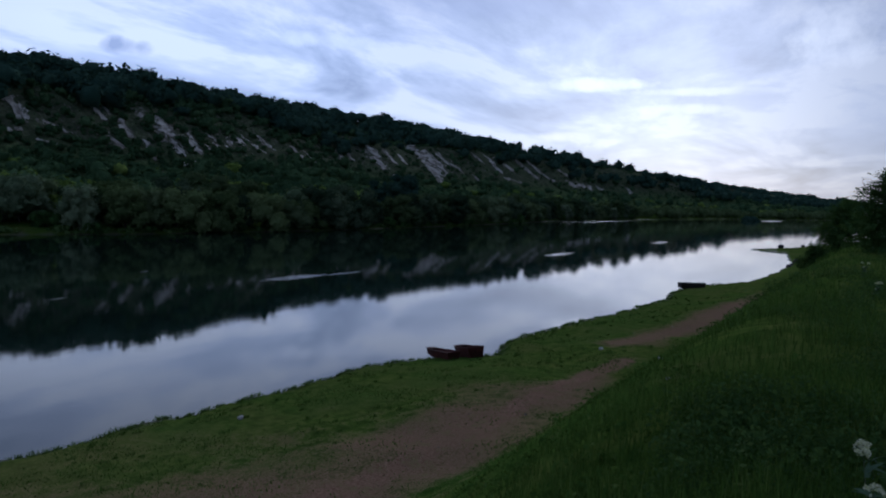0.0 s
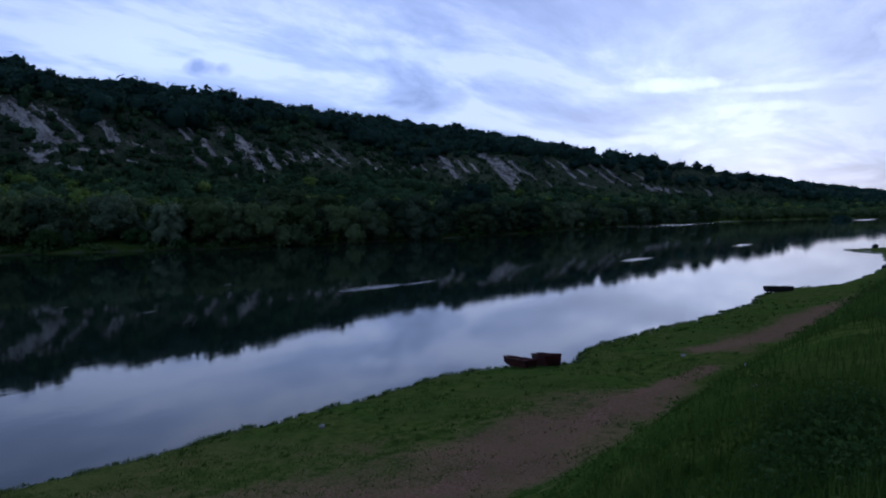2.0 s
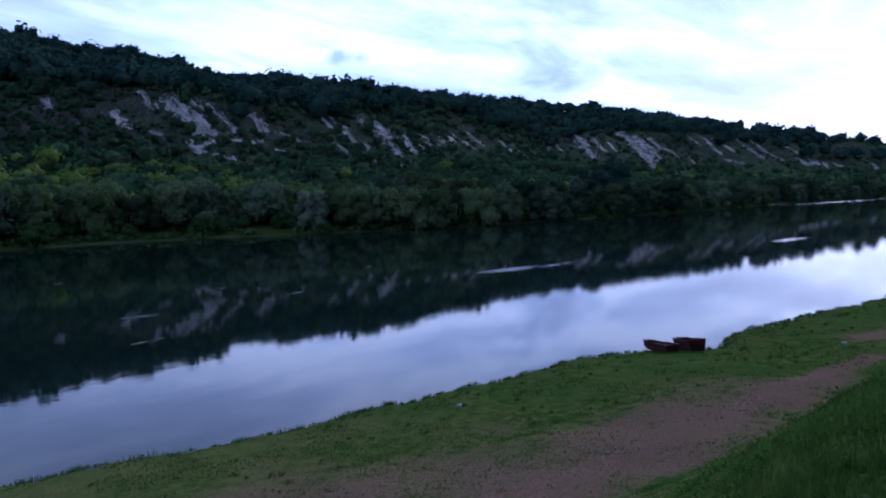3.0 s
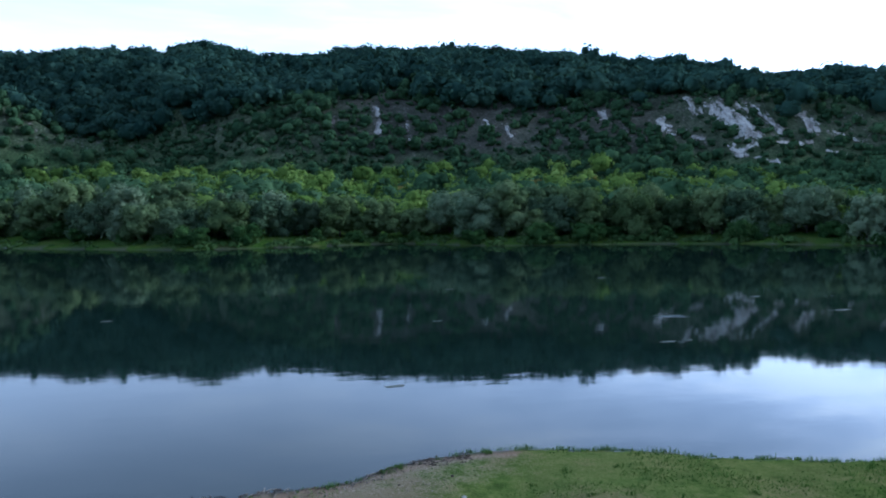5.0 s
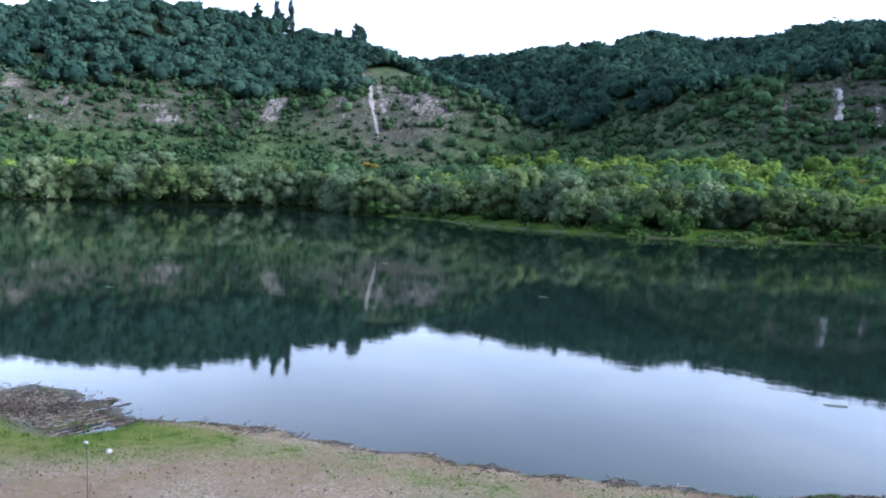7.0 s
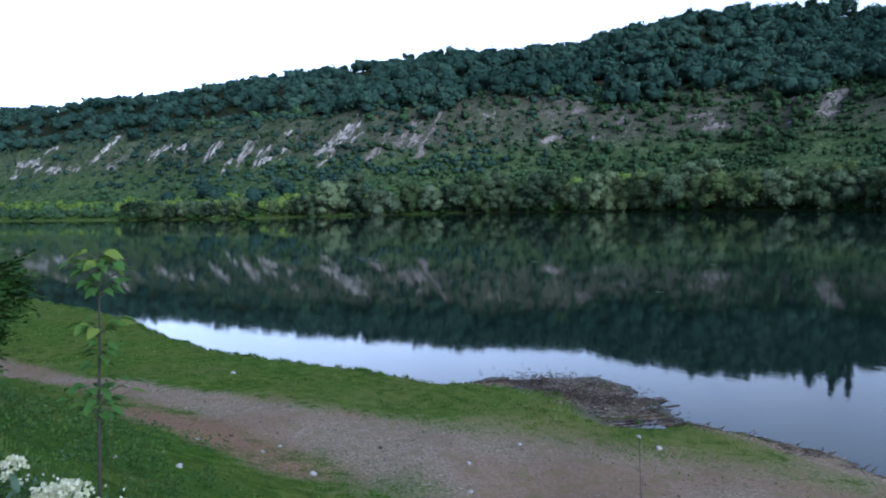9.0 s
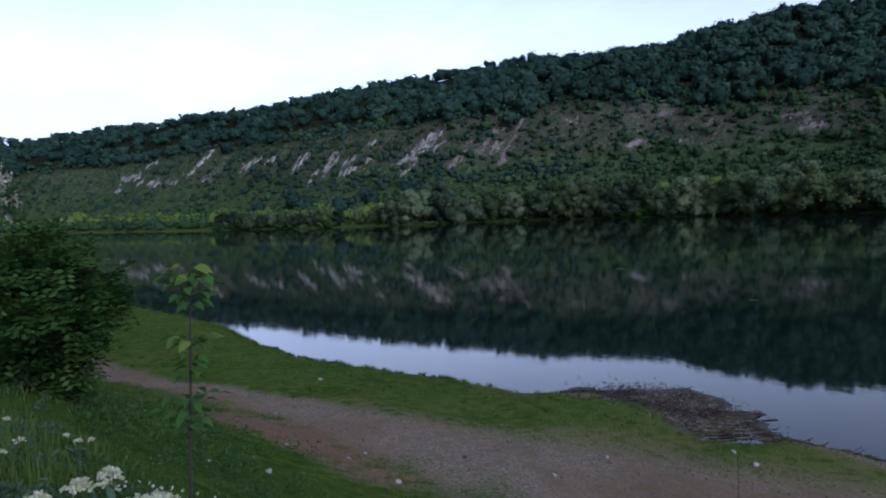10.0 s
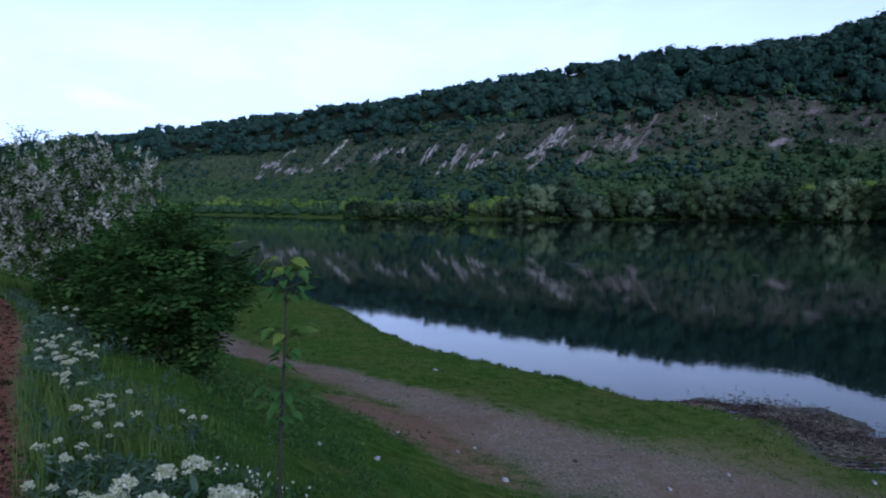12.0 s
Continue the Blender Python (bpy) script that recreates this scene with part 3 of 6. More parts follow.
soil = np.where(GX > 5, 0.66, 0.92) * (1 - smoothstep(gap, half * 0.2, half * np.where(GX > 5, 2.3, 1.8)))
rut, _ = reach([(4, 9.6), (9.5, 9.0), (15, 7.9), (20, 6.9), (27, 5.5), (31, 4.7)], GX, GY)
soil = np.maximum(soil, 1.05 * (1 - smoothstep(rut, 0.15, 0.75)))
gap2, _ = reach(TRACK_FAR, GX, GY)
soil = np.maximum(soil, 0.7 * (1 - smoothstep(gap2, 0.3, 2.4)))


def mud_at(x, y):
    """The trodden, half bare strip between the track and the water."""
    gap, _ = reach(NEAR_BANK, x, y)
    return 0.62 * (1 - smoothstep(gap, 1.2, 4.5)) * smoothstep(x, -15, -11) * (1 - smoothstep(x, 3, 8))


footpath, _ = reach(FOOTPATH, GX, GY)
path_mask = 1 - smoothstep(footpath, 0.08, 0.23)
soil = np.maximum(soil, 2.4 * path_mask)
dry, _ = reach([(-23.2, 1.4), (-19.5, 3.0), (-15.8, 4.2)], GX, GY)
soil = np.maximum(soil, 0.70 * (1 - smoothstep(dry, 0.3, 1.7)))
path_mask = np.maximum(path_mask, 0.55 * (1 - smoothstep(dry, 0.4, 1.6)))
soil = np.where(on_near, soil, 0) + np.where(on_near & (GX > -24) & (GX < 6), 1 - smoothstep(dist_near, 0.5, 1.4), 0)
soil = np.maximum(soil, np.where(on_near, mud_at(GX, GY), 0))
wet = np.where(on_near, 1 - smoothstep(dist_near, 0.02, 0.35), np.where(on_far, 0, 1))
reeds, _ = reach([(-21.5, 15.0), (-19.6, 15.4), (-18.2, 14.6)], GX, GY)
wet = np.maximum(wet, np.where(on_near, 0.75 * (1 - smoothstep(reeds, 0.3, 1.3)), 0))
dry_turf = np.where(on_near, smoothstep(GY - along(TOE, GX), 0.3, 2.5) * (0.22 + 0.68 * (1 - smoothstep(np.abs(GX + 3), 10, 25))), 0)
hill_mask = np.where(on_far, smoothstep(dist_far, 20, 45), 0)
# bare limestone: ribs and ledges, each from one end to the other, with its half width and how unbroken it is
LEDGES_CLIFF_A = [(143, 243, 147, 225, 2.1, 1), (145, 240, 148, 225, 3.1, 1), (140, 222, 140, 218, 1.6, 1), (140, 219, 147, 220, 1.0, 1), (138, 251, 138, 243, 0.9, 1), (152, 240, 154, 236, 0.7, 1), (157, 238, 160, 227, 1.7, 0.6), (171, 237, 171, 225, 1.3, 1), (172, 231, 173, 223, 1.8, 0.7), (155, 220, 167, 219, 0.8, 1), (207, 236, 206, 227, 1.2, 1), (214, 235, 211, 229, 0.7, 1), (213, 226, 211, 217, 1.7, 1), (199, 217, 197, 210, 1.6, 1), (231, 223, 226, 215, 3.4, 1), (226, 228, 227, 226, 1.2, 1)]
LEDGES_CLIFF_B = [(214, 213, 209, 204, 1.1, 1), (234, 213, 233, 206, 1.9, 1), (243, 221, 237, 210, 1.2, 0.7), (254, 217, 251, 209, 1.5, 0.6), (288, 219, 287, 211, 1.9, 0.7), (272, 216, 269, 212, 1.6, 0.7), (226, 200, 226, 199, 1.2, 1), (125, 244, 124, 235, 2.1, 0.5), (132, 233, 134, 229, 1.2, 0.5), (169, 214, 173, 212, 0.8, 0.6), (177, 221, 186, 218, 1.4, 0.4), (143, 214, 148, 210, 1, 0.5)]
LEDGES_UPSTREAM_A = [(228, 216, 224, 205, 1.4, 1), (236, 211, 233, 205, 1.5, 0.6), (242, 208, 241, 205, 1, 1), (219, 201, 219, 199, 1.1, 1), (262, 215, 259, 211, 1.8, 0.7), (278, 218, 276, 208, 1.9, 0.8), (259, 202, 264, 202, 1.3, 0.7), (306, 211, 306, 204, 1.7, 1), (297, 202, 284, 185, 2.2, 1), (319, 213, 315, 202, 1.8, 0.6), (329, 211, 327, 206, 1.8, 0.7), (363, 221, 357, 211, 2.3, 1), (373, 219, 368, 213, 1.3, 0.8), (397, 216, 387, 203, 3.4, 1), (410, 214, 406, 205, 2.8, 0.6), (428, 214, 419, 204, 2.2, 0.7)]
LEDGES_UPSTREAM_B = [(477, 229, 443, 193, 3.5, 1), (472, 216, 457, 195, 5.5, 0.75), (451, 197, 428, 181, 2.9, 1), (483, 208, 482, 191, 3.6, 0.75), (390, 196, 389, 194, 1.3, 1), (243, 179, 243, 176, 1.2, 0.7), (533, 200, 532, 194, 2.2, 0.8), (494, 186, 491, 180, 1.6, 0.8), (547, 194, 543, 182, 2.7, 0.75), (562, 193, 563, 180, 2.3, 1), (599, 186, 588, 167, 3.3, 1), (617, 183, 612, 167, 3, 0.8), (611, 171, 614, 156, 2.4, 0.7), (653, 174, 666, 160, 2.6, 1), (642, 151, 676, 145, 2.6, 1), (690, 143, 683, 140, 2.7, 1)]
LEDGES_UPSTREAM_C = [(700, 136, 707, 133, 2.8, 1), (745, 115, 737, 111, 2.3, 0.6), (538, 176, 552, 167, 1.8, 0.6)]
LEDGES_DOWNSTREAM_A = [(-549, 32, -551, 35, 1.7, 1), (-550, 17, -549, 27, 1.7, 1), (-618, -11, -610, -4, 1.9, 0.6), (-630, -34, -624, -30, 2.4, 1), (-607, -19, -602, -15, 1.9, 1), (-589, -10, -577, -3, 1.8, 1), (-641, -31, -614, -16, 2.9, 0.35), (-572, -1, -557, 9, 1.3, 0.6), (-530, 26, -526, 30, 1.2, 0.6), (-495, 50, -489, 56, 2.3, 1), (-487, 56, -487, 60, 1.5, 1), (-476, 61, -471, 66, 2.2, 0.6), (-440, 71, -446, 77, 1.7, 1), (-438, 76, -440, 79, 2.4, 1), (-418, 78, -418, 83, 2, 1), (-410, 85, -416, 91, 2.3, 0.8)]
LEDGES_DOWNSTREAM_B = [(-409, 90, -411, 94, 1.6, 0.7), (-394, 90, -399, 95, 1.9, 1), (-390, 92, -388, 96, 1.5, 1), (-395, 95, -394, 99, 1.3, 0.7), (-383, 100, -385, 104, 1.2, 0.5), (-393, 108, -393, 110, 1.3, 0.6), (-364, 113, -361, 125, 1.8, 1), (-357, 113, -356, 117, 1.4, 1), (-356, 118, -357, 121, 1.5, 1), (-359, 127, -356, 135, 2.9, 1), (-351, 129, -349, 134, 1.4, 0.7), (-334, 131, -334, 134, 1.7, 1), (-332, 136, -335, 140, 1.4, 0.7), (-337, 141, -337, 146, 1.4, 0.7), (-331, 145, -332, 150, 1.7, 0.6), (-327, 149, -326, 153, 2.2, 0.7)]
LEDGES_DOWNSTREAM_C = [(-319, 151, -322, 158, 2.5, 0.8), (-324, 160, -328, 168, 1.4, 0.8), (-333, 155, -331, 160, 1.4, 0.6), (-312, 185, -311, 187, 1.7, 0.7), (-285, 218, -283, 221, 1.7, 1), (-262, 224, -261, 227, 1.1, 1), (-239, 241, -230, 248, 1, 1), (-228, 244, -223, 242, 1.5, 1), (-227, 239, -217, 244, 1.3, 0.8), (-222, 245, -219, 243, 1, 1), (-202, 264, -207, 277, 1.6, 1), (-196, 251, -191, 254, 1.2, 0.7), (-186, 259, -190, 273, 1.5, 1), (-184, 266, -188, 276, 1.5, 1), (-183, 258, -182, 260, 1.2, 1), (-284, 198, -280, 206, 1.3, 0.5)]
LEDGES_DOWNSTREAM_D = [(-284, 227, -287, 233, 1.1, 0.5), (-266, 213, -262, 216, 1, 0.4), (-268, 240, -269, 243, 1.1, 0.5)]
LEDGES_SPUR_A = [(-161, 275, -158, 273, 1.5, 0.6), (-156, 270, -155, 269, 1, 0.8), (-166, 320, -142, 281, 1.3, 0.7), (-160, 322, -140, 299, 2.7, 0.45), (-135, 288, -128, 286, 2, 0.5), (-127, 288, -119, 290, 1.2, 0.7), (-141, 312, -127, 291, 1.5, 0.5), (27, 276, 27, 263, 1.1, 1), (37, 268, 37, 256, 0.8, 0.6), (65, 261, 66, 254, 0.6, 0.8), (71, 254, 71, 247, 0.8, 0.8), (107, 255, 106, 249, 1.5, 0.9), (12, 271, 11, 265, 1.2, 0.4)]
LEDGES = LEDGES_CLIFF_A + LEDGES_CLIFF_B + LEDGES_UPSTREAM_A + LEDGES_UPSTREAM_B + LEDGES_UPSTREAM_C + LEDGES_DOWNSTREAM_A + LEDGES_DOWNSTREAM_B + LEDGES_DOWNSTREAM_C + LEDGES_DOWNSTREAM_D + LEDGES_SPUR_A
band = smoothstep(GZ, 22, 30) * (1 - smoothstep(GZ, 44, 56))
ribs = fractal(GX * 0.05 + GY * 0.02, GY * 0.010, 3, 31)
scar = band * (0.16 + 0.20 * ribs) * np.where(np.abs(GX) < 60, 0.75, 1.0)
# downstream the scree lies in many thin runs down the fall line
run_u, run_v = -0.52 * GX + 0.85 * GY, 0.85 * GX + 0.52 * GY
scar = np.maximum(scar, smoothstep(-GX, 190, 240) * band * (0.14 + 0.30 * fractal(run_v * 0.10, run_u * 0.02, 3, 33)))
on_hill = np.flatnonzero(on_far & (dist_far > 30) & (dist_far < 330))
for ax, ay, bx, by, wide, whole in LEDGES:
    # thin scree lies round every outcrop
    gap, _ = reach([(ax, ay), (bx, by)], GX[on_hill], GY[on_hill])
    scar[on_hill] = np.maximum(scar[on_hill], (0.30 + 0.22 * whole) * (1 - smoothstep(gap, wide * 0.6, wide * 1.5 + 2.2)))
spur = 1 - smoothstep(np.hypot(GX + 138, (GY - 285) * 0.9), 12, 42)
# the broken ledge that runs along the spur's shoulder
ledge, _ = reach([(-158, 278), (-146, 296), (-132, 296), (-119, 289)], GX, GY)
scar = np.maximum(scar, np.maximum(spur * 0.16, 0.50 * (1 - smoothstep(ledge, 3, 12))))
scar = np.maximum(scar, np.where(GX > 95, 1.0, 0.0) * smoothstep(GZ, 20, 30) * (1 - smoothstep(GZ, 46, 58)) * (0.12 + 0.36 * fractal(GX * 0.07 + GY * 0.03, GY * 0.012, 3, 37)))
thin = np.where(on_far, smoothstep(GZ, np.where(GX < -60, 22, 16), np.where(GX < -60, 33, 28)) * (1 - smoothstep(GZ, 58, 72)), 0) * np.interp(GX, [-700, -420, -330, -250, -120, -60, 5, 30, 115, 150, 400], [0.25, 0.4, 0.7, 0.75, 0.6, 0.35, 0.5, 1.0, 1.0, 0.45, 0.45])
thin = np.maximum(thin, spur)


def spur_nose(x, y):
    """The treeless crest of the spur, east of the scree gully."""
    gap, _ = reach([(-173, 336), (-150, 306), (-116, 280)], x, y)
    return (1 - smoothstep(gap, 20, 30)) * smoothstep(x / y, -0.555, -0.535)


scar = np.where(on_far, scar, 0)

nx, ny = len(gx), len(gy)
i0 = (np.arange(ny - 1)[:, None] * nx + np.arange(nx - 1)[None, :]).ravel()
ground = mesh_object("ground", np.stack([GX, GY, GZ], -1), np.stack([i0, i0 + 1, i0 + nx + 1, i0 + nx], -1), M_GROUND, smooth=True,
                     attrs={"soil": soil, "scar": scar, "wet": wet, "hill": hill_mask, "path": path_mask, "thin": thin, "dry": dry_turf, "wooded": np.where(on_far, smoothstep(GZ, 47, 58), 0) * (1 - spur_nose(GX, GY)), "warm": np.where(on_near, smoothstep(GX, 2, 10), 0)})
tagged(ground, "grassy river bank with bare earth track and chalky hillside beyond", "ground", kind="structure")

wx, wy = spaced(-2600, 3200, 60, 60.0), spaced(-1900, 1600, 40, 60.0)
WX, WY = np.meshgrid(wx, wy)
j0 = (np.arange(39)[:, None] * 60 + np.arange(59)[None, :]).ravel()
water = mesh_object("water", np.stack([WX.ravel(), WY.ravel(), np.zeros(2400)], -1), np.stack([j0, j0 + 1, j0 + 61, j0 + 60], -1), M_WATER, smooth=True)
tagged(water, "calm dark river mirroring the hill and the clouds", "river", kind="structure")


# ---------------------------------------------------------------- bare limestone on the slope
def lies(x, y):
    """Height of the ground's sheet itself."""
    i, j = np.clip(np.searchsorted(gx, x) - 1, 0, nx - 2), np.clip(np.searchsorted(gy, y) - 1, 0, ny - 2)
    u, v = (x - gx[i]) / (gx[i + 1] - gx[i]), (y - gy[j]) / (gy[j + 1] - gy[j])
    g = GZ.reshape(ny, nx)
    return (g[j, i] * (1 - u) + g[j, i + 1] * u) * (1 - v) + (g[j + 1, i] * (1 - u) + g[j + 1, i + 1] * u) * v


def outcrop(ax, ay, bx, by, wide, whole):
    """A rib of broken rock: small facets at uneven heights inside a ragged outline."""
    length = math.hypot(bx - ax, by - ay) + 1e-6
    ux, uy = (bx - ax) / length, (by - ay) / length
    step = max(0.30, 0.0013 * math.hypot(ax, ay))
    us, vs = np.arange(-wide, length + wide, step), np.arange(-1.5 * wide, 1.5 * wide, step)
    U, V = np.meshgrid(us, vs)

    def place(u, v):
        x, y = ax + u * ux - v * uy, ay + u * uy + v * ux
        x, y = x + 0.5 * wide * fractal(x * 0.16, y * 0.16, 2, 301), y + 0.5 * wide * fractal(x * 0.16, y * 0.16, 2, 302)
        crag = fractal(x * 0.55, y * 0.30, 3, 303)
        return np.stack([x, y, lies(x, y) + 0.10 + 0.30 * wide ** 0.5 * np.abs(crag)], -1)

    mid = place(U + step / 2, V + step / 2)
    off = np.hypot(np.maximum(np.maximum(-U, U - length), 0), V) / wide
    keep = 0.85 - off + 1.0 * fractal(mid[..., 0] * 0.80, mid[..., 1] * 0.55, 4, 304) > (0.62 if ax < 60 else 0.45) - 0.42 * whole
    U, V = U[keep], V[keep]
    corners = [place(U + a * step, V + b * step) for a, b in ((0, 0), (1, 0), (1, 1), (0, 1))]
    return np.stack(corners, 1).reshape(-1, 3)


for name, label, mat, east in (("limestone_cliff", "white broken limestone cliff and ledges on the hillside", M_CHALK, True),
                               ("limestone_outcrops", "weathered pinkish-grey limestone ledges on the dry slope", M_SCREE, False)):
    facets = np.concatenate([outcrop(*ledge_) for ledge_ in LEDGES if (ledge_[0] > 20 or ledge_[0] < -345) == east])
    tagged(mesh_object(name, facets, np.arange(len(facets)).reshape(-1, 4), mat), label, "rock", kind="stuff")

# ---------------------------------------------------------------- foliage
rng = np.random.default_rng(7)


def ball_mesh():
    """A small ball of 24 four-sided faces."""
    v, f, seen = [], [], {}
    for axis in range(3):
        for sign in (-1, 1):
            for i in range(2):
                for j in range(2):
                    q = []
                    for di, dj in ((0, 0), (1, 0), (1, 1), (0, 1)):
                        p = [0.0, 0.0, 0.0]
                        p[axis], p[(axis + 1) % 3], p[(axis + 2) % 3] = sign, i + di - 1.0, (j + dj - 1.0) * sign
                        key = tuple(p)
                        if key not in seen:
                            seen[key] = len(v)
                            v.append(np.array(p) / np.linalg.norm(p))
                        q.append(seen[key])
                    f.append(q)
    return np.array(v), np.array(f)


BALL_V, BALL_F = ball_mesh()
LUMP_V = np.array([(a, b, c) for c in (-1, 1) for b in (-1, 1) for a in (-1, 1)]) / 1.6
LUMP_F = np.array([(0, 2, 3, 1), (4, 5, 7, 6), (0, 1, 5, 4), (2, 6, 7, 3), (0, 4, 6, 2), (1, 3, 7, 5)])


def tufts(centres, radii, tints, per_crown, leaf, seed=1, core=0.0, ball=None, shell_in=0.55, loose=0.36, slim=(0.55, 0.9), far_out=1.0):
    """Crowns of many small leaf clumps: loose quads on and inside uneven ellipsoids."""
    r = np.random.default_rng(seed)
    n = len(centres) * per_crown
    c = np.repeat(np.asarray(centres, float), per_crown, 0)
    rad = np.repeat(np.asarray(radii, float), per_crown, 0)
    way = r.normal(size=(n, 3))
    way[:, 2] = way[:, 2] * 0.9 + 0.15
    way /= np.linalg.norm(way, axis=1)[:, None]
    lump = 1 + 0.14 * np.sin(way[:, 0] * 5 + c[:, 0]) * np.sin(way[:, 1] * 5 + c[:, 1] * 0.7) * np.cos(way[:, 2] * 4 + c[:, 0] * 0.3)
    shell = (shell_in + (far_out - shell_in) * r.uniform(0, 1, n) ** (0.7 if shell_in < 0.7 else 1.2)) * lump
    p = c + way * rad * shell[:, None]
    normal = way * 0.9 + r.normal(size=(n, 3)) * loose + [0, 0, 0.15]
    normal /= np.linalg.norm(normal, axis=1)[:, None]
    side = np.cross(normal, r.normal(size=(n, 3)))
    side /= np.linalg.norm(side, axis=1)[:, None]
    other = np.cross(normal, side)
    size = leaf * rad.mean(1) * r.uniform(0.6, 1.35, n)
    a, b = side * size[:, None], other * (size * r.uniform(*slim, n))[:, None]
    quad = np.stack([p - a, p - b * 0.9 + a * 0.1, p + a * 1.05, p + b], 1)
    faces = np.arange(n * 4).reshape(n, 4)
    tint = np.repeat(np.asarray(tints, float), per_crown) + 0.12 * r.normal(size=n)
    v, t = quad.reshape(-1, 3), np.repeat(np.clip(tint, 0, 1), 4)
    if not core:
        return v, faces, t
    # the crown's dense inner mass, its tint lowered to paint in shade between the leaves
    m = len(centres)
    ball_v, ball_f = ball or (BALL_V, BALL_F)
    wob = 1 + 0.16 * np.sin(ball_v[None, :, 0] * 4 + np.asarray(centres)[:, :1]) * np.cos(ball_v[None, :, 1] * 4 + np.asarray(centres)[:, 1:2])
    inner = np.asarray(centres)[:, None] + ball_v[None] * np.asarray(radii)[:, None] * (core * wob)[..., None]
    inner_f = ball_f[None] + (np.arange(m) * len(ball_v))[:, None, None] + len(v)
    return (np.concatenate([v, inner.reshape(-1, 3)]), np.concatenate([faces, inner_f.reshape(-1, 4)]),
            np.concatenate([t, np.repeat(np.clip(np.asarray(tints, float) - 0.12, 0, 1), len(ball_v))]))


def joined(pieces):
    v, f, t, base = [], [], [], 0
    for pv, pf, pt in pieces:
        v.append(pv), f.append(pf + base), t.append(pt)
        base += len(pv)
    return np.concatenate(v), np.concatenate(f), np.concatenate(t)


def scatter(count, d_range, seed, density, xr=(-1850, 1500)):
    """Spots on the far slope, spaced at random, kept where density(x, y, z, d) says so; closer ones come up more often."""
    r = np.random.default_rng(seed)
    side = r.uniform(0, 1, count * 3)
    x = np.where(side < 0.60, r.normal(0, 230, count * 3), r.uniform(*xr, count * 3))
    f = along(FAR_BANK, x)
    y = f + r.uniform(d_range[0], d_range[1] * 1.25, count * 3)
    d, _ = reach(FAR_BANK, x, y)
    z = land(x, y)
    keep = (d > d_range[0]) & (d < d_range[1]) & (r.uniform(0, 1, count * 3) < density(x, y, z, d)) & (np.abs(x) < 1850)
    pick = np.flatnonzero(keep)[:count]
    return x[pick], y[pick], z[pick], d[pick]


def wood(name, label, count, d_range, seed, density, size, per, leaf, mat, tint, squat=0.85, ball=None):
    x, y, z, d = scatter(count, d_range, seed, density)
    r = np.random.default_rng(seed + 50)
    far = np.hypot(x, y)
    rad = r.uniform(*size, len(x)) * (1 + smoothstep(far, 400, 1000) * 0.25)
    radii = np.stack([rad * r.uniform(0.85, 1.2, len(x)), rad * r.uniform(0.85, 1.2, len(x)), rad * squat * r.uniform(0.8, 1.25, len(x))], -1)
    centres = np.stack([x, y, z + radii[:, 2] * (0.83 if size[1] > 5 else 0.75)], -1)
    tn = np.clip(tint + 0.36 * fractal(x * 0.03, y * 0.03, 2, seed) + 0.14 * r.normal(size=len(x)), 0, 1)
    near = far < 640
    pieces = []
    for sel, k, l in ((near, per, leaf), (~near, per // 2, leaf * 1.4)):
        if not sel.any():
            continue
        c, q = centres[sel], radii[sel]
        if size[1] < 3:
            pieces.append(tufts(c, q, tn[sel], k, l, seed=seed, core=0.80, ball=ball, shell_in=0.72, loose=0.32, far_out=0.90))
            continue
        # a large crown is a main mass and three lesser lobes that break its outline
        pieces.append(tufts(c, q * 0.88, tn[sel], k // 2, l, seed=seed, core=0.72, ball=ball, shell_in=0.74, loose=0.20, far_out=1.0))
        for turn in range(3):
            a = turn * 2.1 + r.uniform(0, 1.5, len(c))
            lift = r.uniform(-0.2, 0.55, len(c))
            side = np.stack([np.cos(a) * 0.62, np.sin(a) * 0.62, lift], -1) * q * r.uniform(0.8, 1.05, len(c))[:, None]
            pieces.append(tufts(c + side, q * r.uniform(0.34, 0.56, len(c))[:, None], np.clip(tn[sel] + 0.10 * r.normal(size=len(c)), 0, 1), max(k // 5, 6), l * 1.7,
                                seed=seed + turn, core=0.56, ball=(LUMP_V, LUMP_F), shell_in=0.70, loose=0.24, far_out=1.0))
    v, f, t = joined(pieces)
    ob = mesh_object(name, v, f, mat, smooth=True, attrs={"tint": t})
    return tagged(ob, label, "trees", kind="stuff")


def scar_at(x, y):
    total = np.zeros(np.shape(x))
    for ax, ay, bx, by, wide, whole in LEDGES + [(*p, *q, w, 1.0) for p, q, w in STREAK]:
        total = np.maximum(total, 1 - smoothstep(reach([(ax, ay), (bx, by)], x, y)[0], wide * 0.9, wide * 1.2 + 1.2))
    return total


def wood_line(x, y):
    """The height at which the closed wood begins: ragged, with tongues that come down the gullies."""
    return 44 + 10 * fractal(x * 0.016, y * 0.010, 3, 61) + 5 * fractal(x * 0.06, y * 0.05, 2, 62) - 4 * smoothstep(x, 40, 120) * (1 - smoothstep(x, 480, 700)) + 8 * np.exp(-((x + 140) / 45.0) ** 2)


def forest_density(x, y, z, d):
    line = np.where(x > 480, np.interp(x, [480, 900, 1200], [42, 10, 4]), wood_line(x, y))
    return smoothstep(z, line - 3, line + 9) * np.where(x < -80, d < 330, 1.0) * (1 - 0.97 * scar_at(x, y)) * (1 - spur_nose(x, y))


